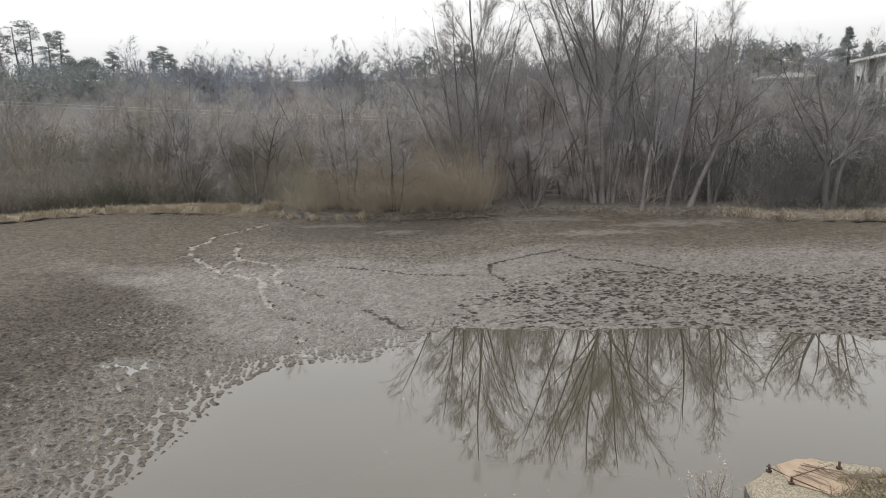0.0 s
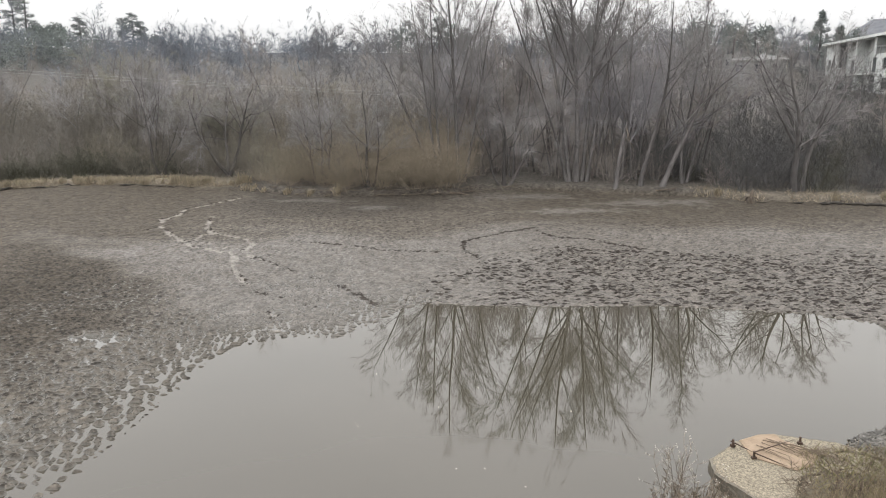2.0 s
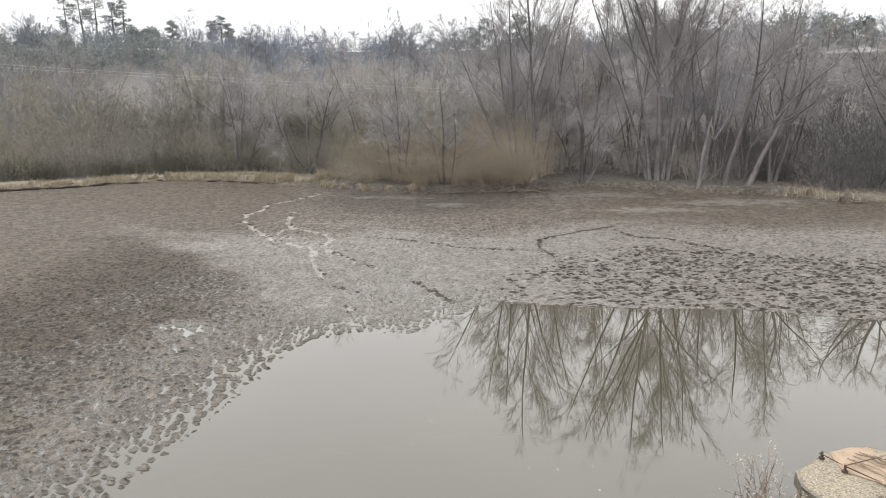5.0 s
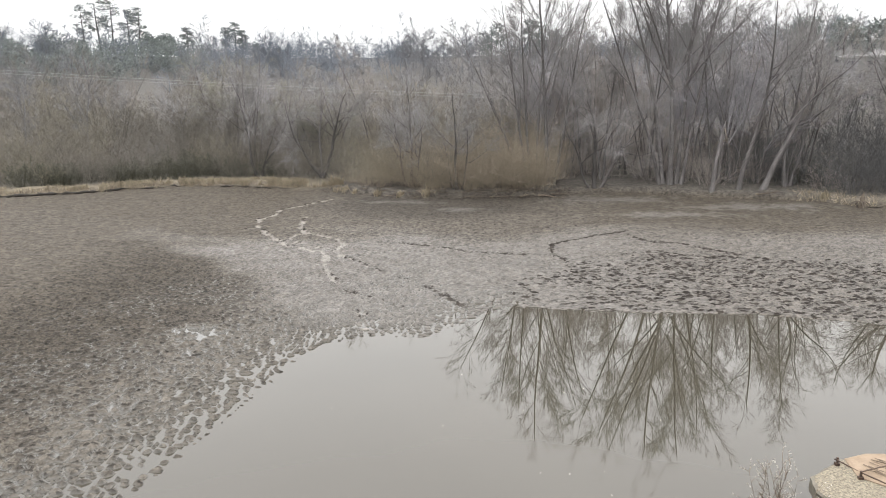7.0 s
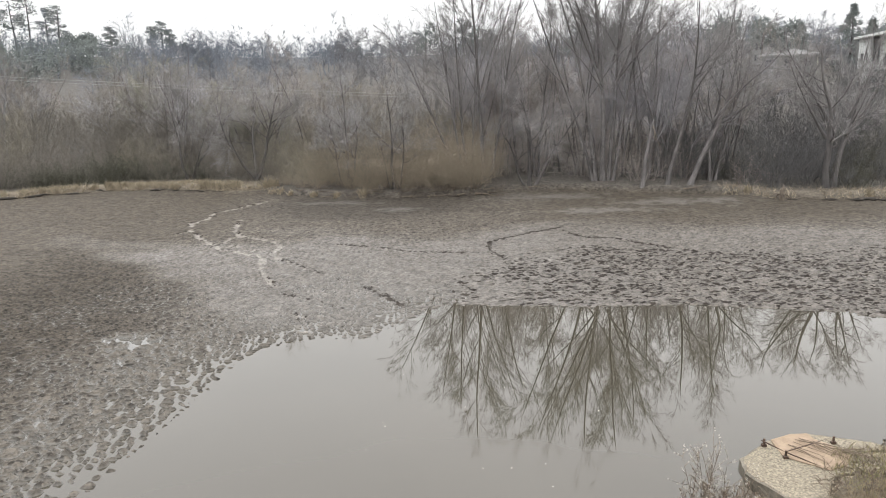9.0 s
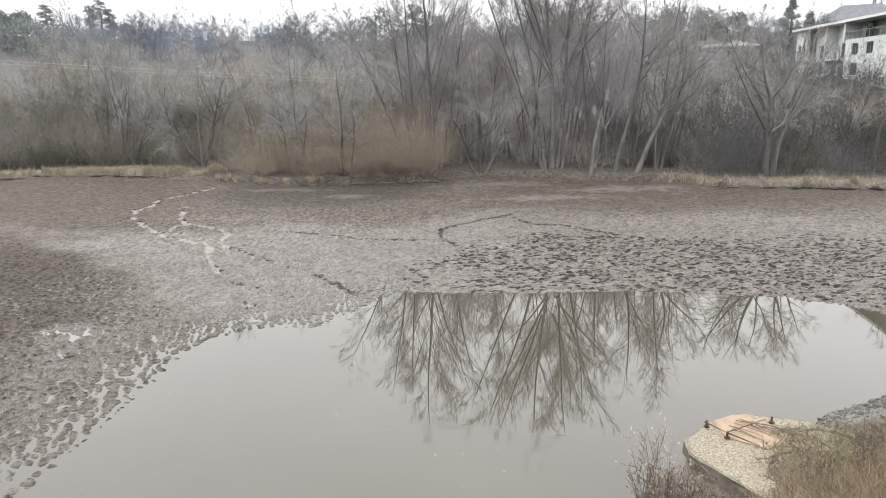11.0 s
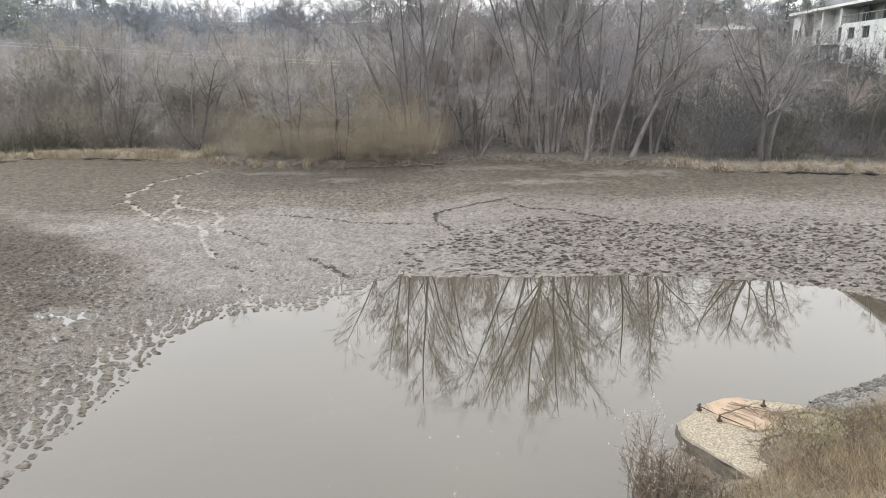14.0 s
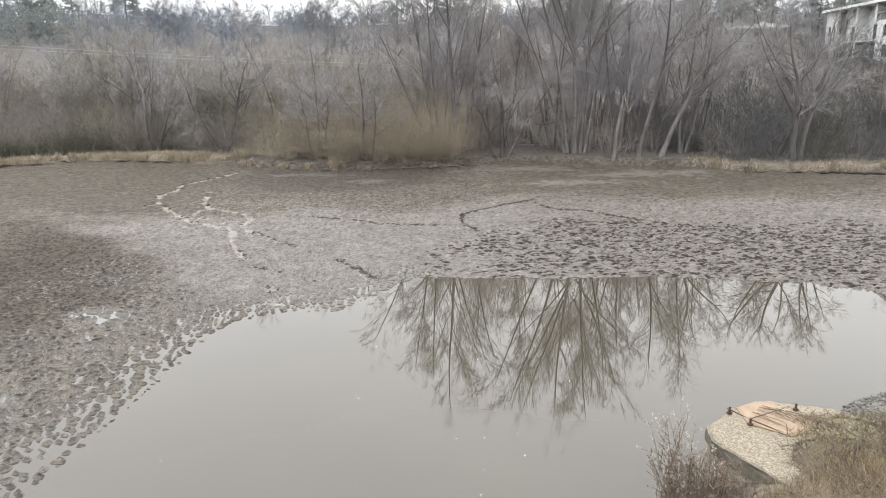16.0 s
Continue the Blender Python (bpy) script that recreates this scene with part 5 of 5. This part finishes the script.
earth = [(8.75, 14.2), (9.0, 15.3), (9.35, 15.95), (10.2, 16.45), (10.7, 17.3), (11.6, 17.4), (12.4, 16.6), (12.6, 14.5), (12.4, 13.3), (9.0, 12.9)]
tagged(new("soil_patch", prism_mesh("soil_patch", earth, TOP - 0.05, TOP + 0.05, [SOIL], 0.22)), "dark soil settled on the concrete top", "soil", kind="stuff")

n = 7000
x = rng.uniform(9.0, 24, n)
y = along(TOE, x) - 1.8 - np.abs(rng.normal(0, 3.2, n))
ok = (y > 5) & (y < along(TOE, x) - 1.3 - 2.2 * step(12, 15, x))
x, y = x[ok], y[ok]
v, f = blades(rng, x, y, rng.uniform(0.12, 0.6, len(x)) * (0.6 + 0.9 * vnoise(x * 0.9, y * 0.9)), rng.uniform(0.1, 1.3, len(x)), 0.0065)
tagged(new("dry_grass", mesh_of("dry_grass", v, f, [NEAR_STRAW])), "tall dry yellow grass on the dam slope", "grass", kind="stuff")


n = 3600
x, y = rng.uniform(7.0, 11.6, n), rng.uniform(9.5, 13.9, n)
v, f = blades(rng, x, y, rng.uniform(0.2, 0.7, n), rng.uniform(0.2, 1.4, n), 0.007)
tagged(new("slope_grass", mesh_of("slope_grass", v, f, [NEAR_STRAW])), "tangled dry grass at the foot of the dam", "grass", kind="stuff")

# leaf and feather scraps afloat
m = 42
x, y, s = rng.uniform(-9, 18, m), rng.uniform(16.5, 30, m), rng.uniform(0.015, 0.04, m)
a = rng.uniform(0, 6.28, m)
chips = [(np.array([(0, 0, 0.012), (1, 0.15, 0.004), (0.2, 0.6, 0.004), (-0.9, 0.1, 0.004), (0.1, -0.6, 0.004)]) * np.array([k, k, 1]) @ np.array([[math.cos(b), math.sin(b), 0], [-math.sin(b), math.cos(b), 0], [0, 0, 1]]) + np.array([p, q, 0.0]),
          np.array([(0, 1, 2), (0, 2, 3), (0, 3, 4), (0, 4, 1)])) for p, q, k, b in zip(x, y, s, a)]
tagged(new("floating_scraps", mesh_of("floating_scraps", *joined(chips), [SEED])), "tiny pale leaf scraps floating on the water", "debris", kind="stuff")


def weed(x, y, height, stalks, label, tops=SEED):
    """A dead tall herb: thin branched stalks with pale seed heads."""
    root = new("dead_weed")
    z = ground_z(x, y)
    a = rng.uniform(0, 6.28, stalks)
    d = rng.uniform(0, 0.32, stalks)
    start = np.c_[np.cos(a) * d, np.sin(a) * d, np.full(stalks, -0.05)]
    way = np.c_[np.cos(a) * 0.09, np.sin(a) * 0.09, np.ones(stalks)]
    length = height * rng.uniform(0.55, 1.05, stalks)
    pts = lines(rng, start, way, length, 6, 0.07, 0.02)
    rad = np.repeat(np.linspace(0.010, 0.005, 7)[None], stalks, 0)
    p, w, l, g = shoots(rng, pts, rad, length, 16, 0.3, (25, 60), (0.12, 0.3), 0.6)
    side = lines(rng, p, w, l, 2, 0.15, 0.06)
    sr = np.repeat(np.array([[0.006, 0.005, 0.004]]), len(p), 0)
    part("stalk", mesh_of("stalk", *joined([tubes(pts, rad, 4), tubes(side, sr, 3)]), [WEED]), root)
    p, w, l, g = shoots(rng, side, sr, l, 6, 0.35, (20, 80), (0.1, 0.25), 0.6)
    tips = np.stack([p, p + w * rng.uniform(0.03, 0.07, (len(p), 1))], 1)
    part("seed_head", mesh_of("seed_head", *tubes(tips, np.full((len(p), 2), 0.011), 3), [tops]), root, "small pale withered seed heads")["kind"] = "stuff"
    root.matrix_world = pose(x, y, z)
    return tagged(root, label, "weed", "dead weeds at the dam's foot")


for x, y, h, k, tops in ((5.75, 14.6, 3.5, 5, SEED), (5.95, 14.4, 3.2, 6, SEED), (6.1, 14.6, 2.7, 6, SEED), (5.6, 14.2, 2.4, 8, WEED), (6.0, 14.5, 2.3, 9, WEED), (6.3, 14.6, 2.0, 9, WEED), (6.5, 14.4, 1.7, 8, WEED),
                         (5.7, 13.8, 2.2, 9, WEED), (6.1, 13.8, 2.1, 9, WEED), (6.5, 13.9, 1.7, 8, WEED), (7.2, 15.0, 1.4, 5, WEED), (7.0, 13.2, 1.2, 5, WEED), (0.95, 12.6, 2.2, 2, SEED), (0.6, 12.5, 1.9, 2, SEED)):
    weed(x, y, h, k, "dead tall weed with thin brown stalks at the water's edge", tops)
for x, y, h in ((10.4, 13.9, 1.2), (11.1, 14.6, 1.3), (11.9, 14.2, 1.5), (12.6, 15.4, 1.2), (13.1, 14.1, 1.4), (9.7, 14.2, 0.9), (12.1, 13.0, 1.5), (13.9, 15.0, 1.3)):
    weed(x, y, h, 5, "dead brown weed among dry grass on the dam slope", WEED)

# stems lying over the rusty cover
for k in range(18):
    x, y = 9.05 + 0.085 * k + rng.uniform(-0.04, 0.04), 17.85 - 0.05 * abs(k - 6) + rng.uniform(-0.2, 0.1)
    p = lines(rng, np.array([[x, y, TOP + 0.06]]), np.array([[0.55, -0.9, 0.12]]), np.array([rng.uniform(0.8, 1.4)]), 4, 0.1, -0.03)
    p[..., 2] = np.maximum(p[..., 2], TOP + 0.05)
    ob = new("dry_stem", mesh_of("dry_stem", *tubes(p, np.linspace(0.012, 0.005, 5)[None], 4), [WEED]))
    tagged(ob, "thin brown dry stem lying on the rusty cover", "stem", "stems on the cover")

# stones at the water's edge
bm = bmesh.new()
bmesh.ops.create_icosphere(bm, subdivisions=1, radius=1.0)
ico = np.array([v.co[:] for v in bm.verts])
ico_f = np.array([[v.index for v in q.verts] for q in bm.faces])
bm.free()
stones = []
for k in range(5):
    q = ico * (1 + 0.35 * (rng.random((len(ico), 1)) - 0.5)) * np.array([1.0, 0.75, 0.55])
    stones.append(mesh_of("stone", q, ico_f, [STONE]))
ax = rng.uniform(12.0, 24.0, 1100)
ay = along(TOE, ax) - np.abs(rng.normal(0, 0.9, 1100)) + 0.3
pebbles = np.c_[ax, ay, surface(ax, ay)[0]]
bed = new("stone_edge", mesh_of("stone_edge", *joined([(ico * rng.uniform(0.03, 0.075) * np.array([1, 0.8, 0.6]) + np.array([px, py, pz + 0.01]), ico_f)
    for px, py, pz in pebbles]), [STONE]))
tagged(bed, "bed of small grey stones along the waterline", "stones", kind="structure")
bx = rng.uniform(12.6, 22.5, 260)
by = along(TOE, bx) + 0.35 - np.abs(rng.normal(0, 0.75, 260))
for k, (x, y, z) in enumerate(zip(bx, by, surface(bx, by)[0])):
    ob = new("stone", stones[k % 5])
    ob.parent = bed
    s = rng.uniform(0.06, 0.16)
    ob.matrix_world = pose(x, y, z + 0.02, rng.uniform(-20, 20), rng.uniform(-20, 20), rng.uniform(0, 360)) @ Matrix.Diagonal((s, s, s, 1))
dead_branch("driftwood", "pale dry branch lying on the stones", 15.0, 18.4, ground_z(15.0, 18.4) + 0.12, -60, 2.6, 0.05, DEADWOOD, 6, 6)
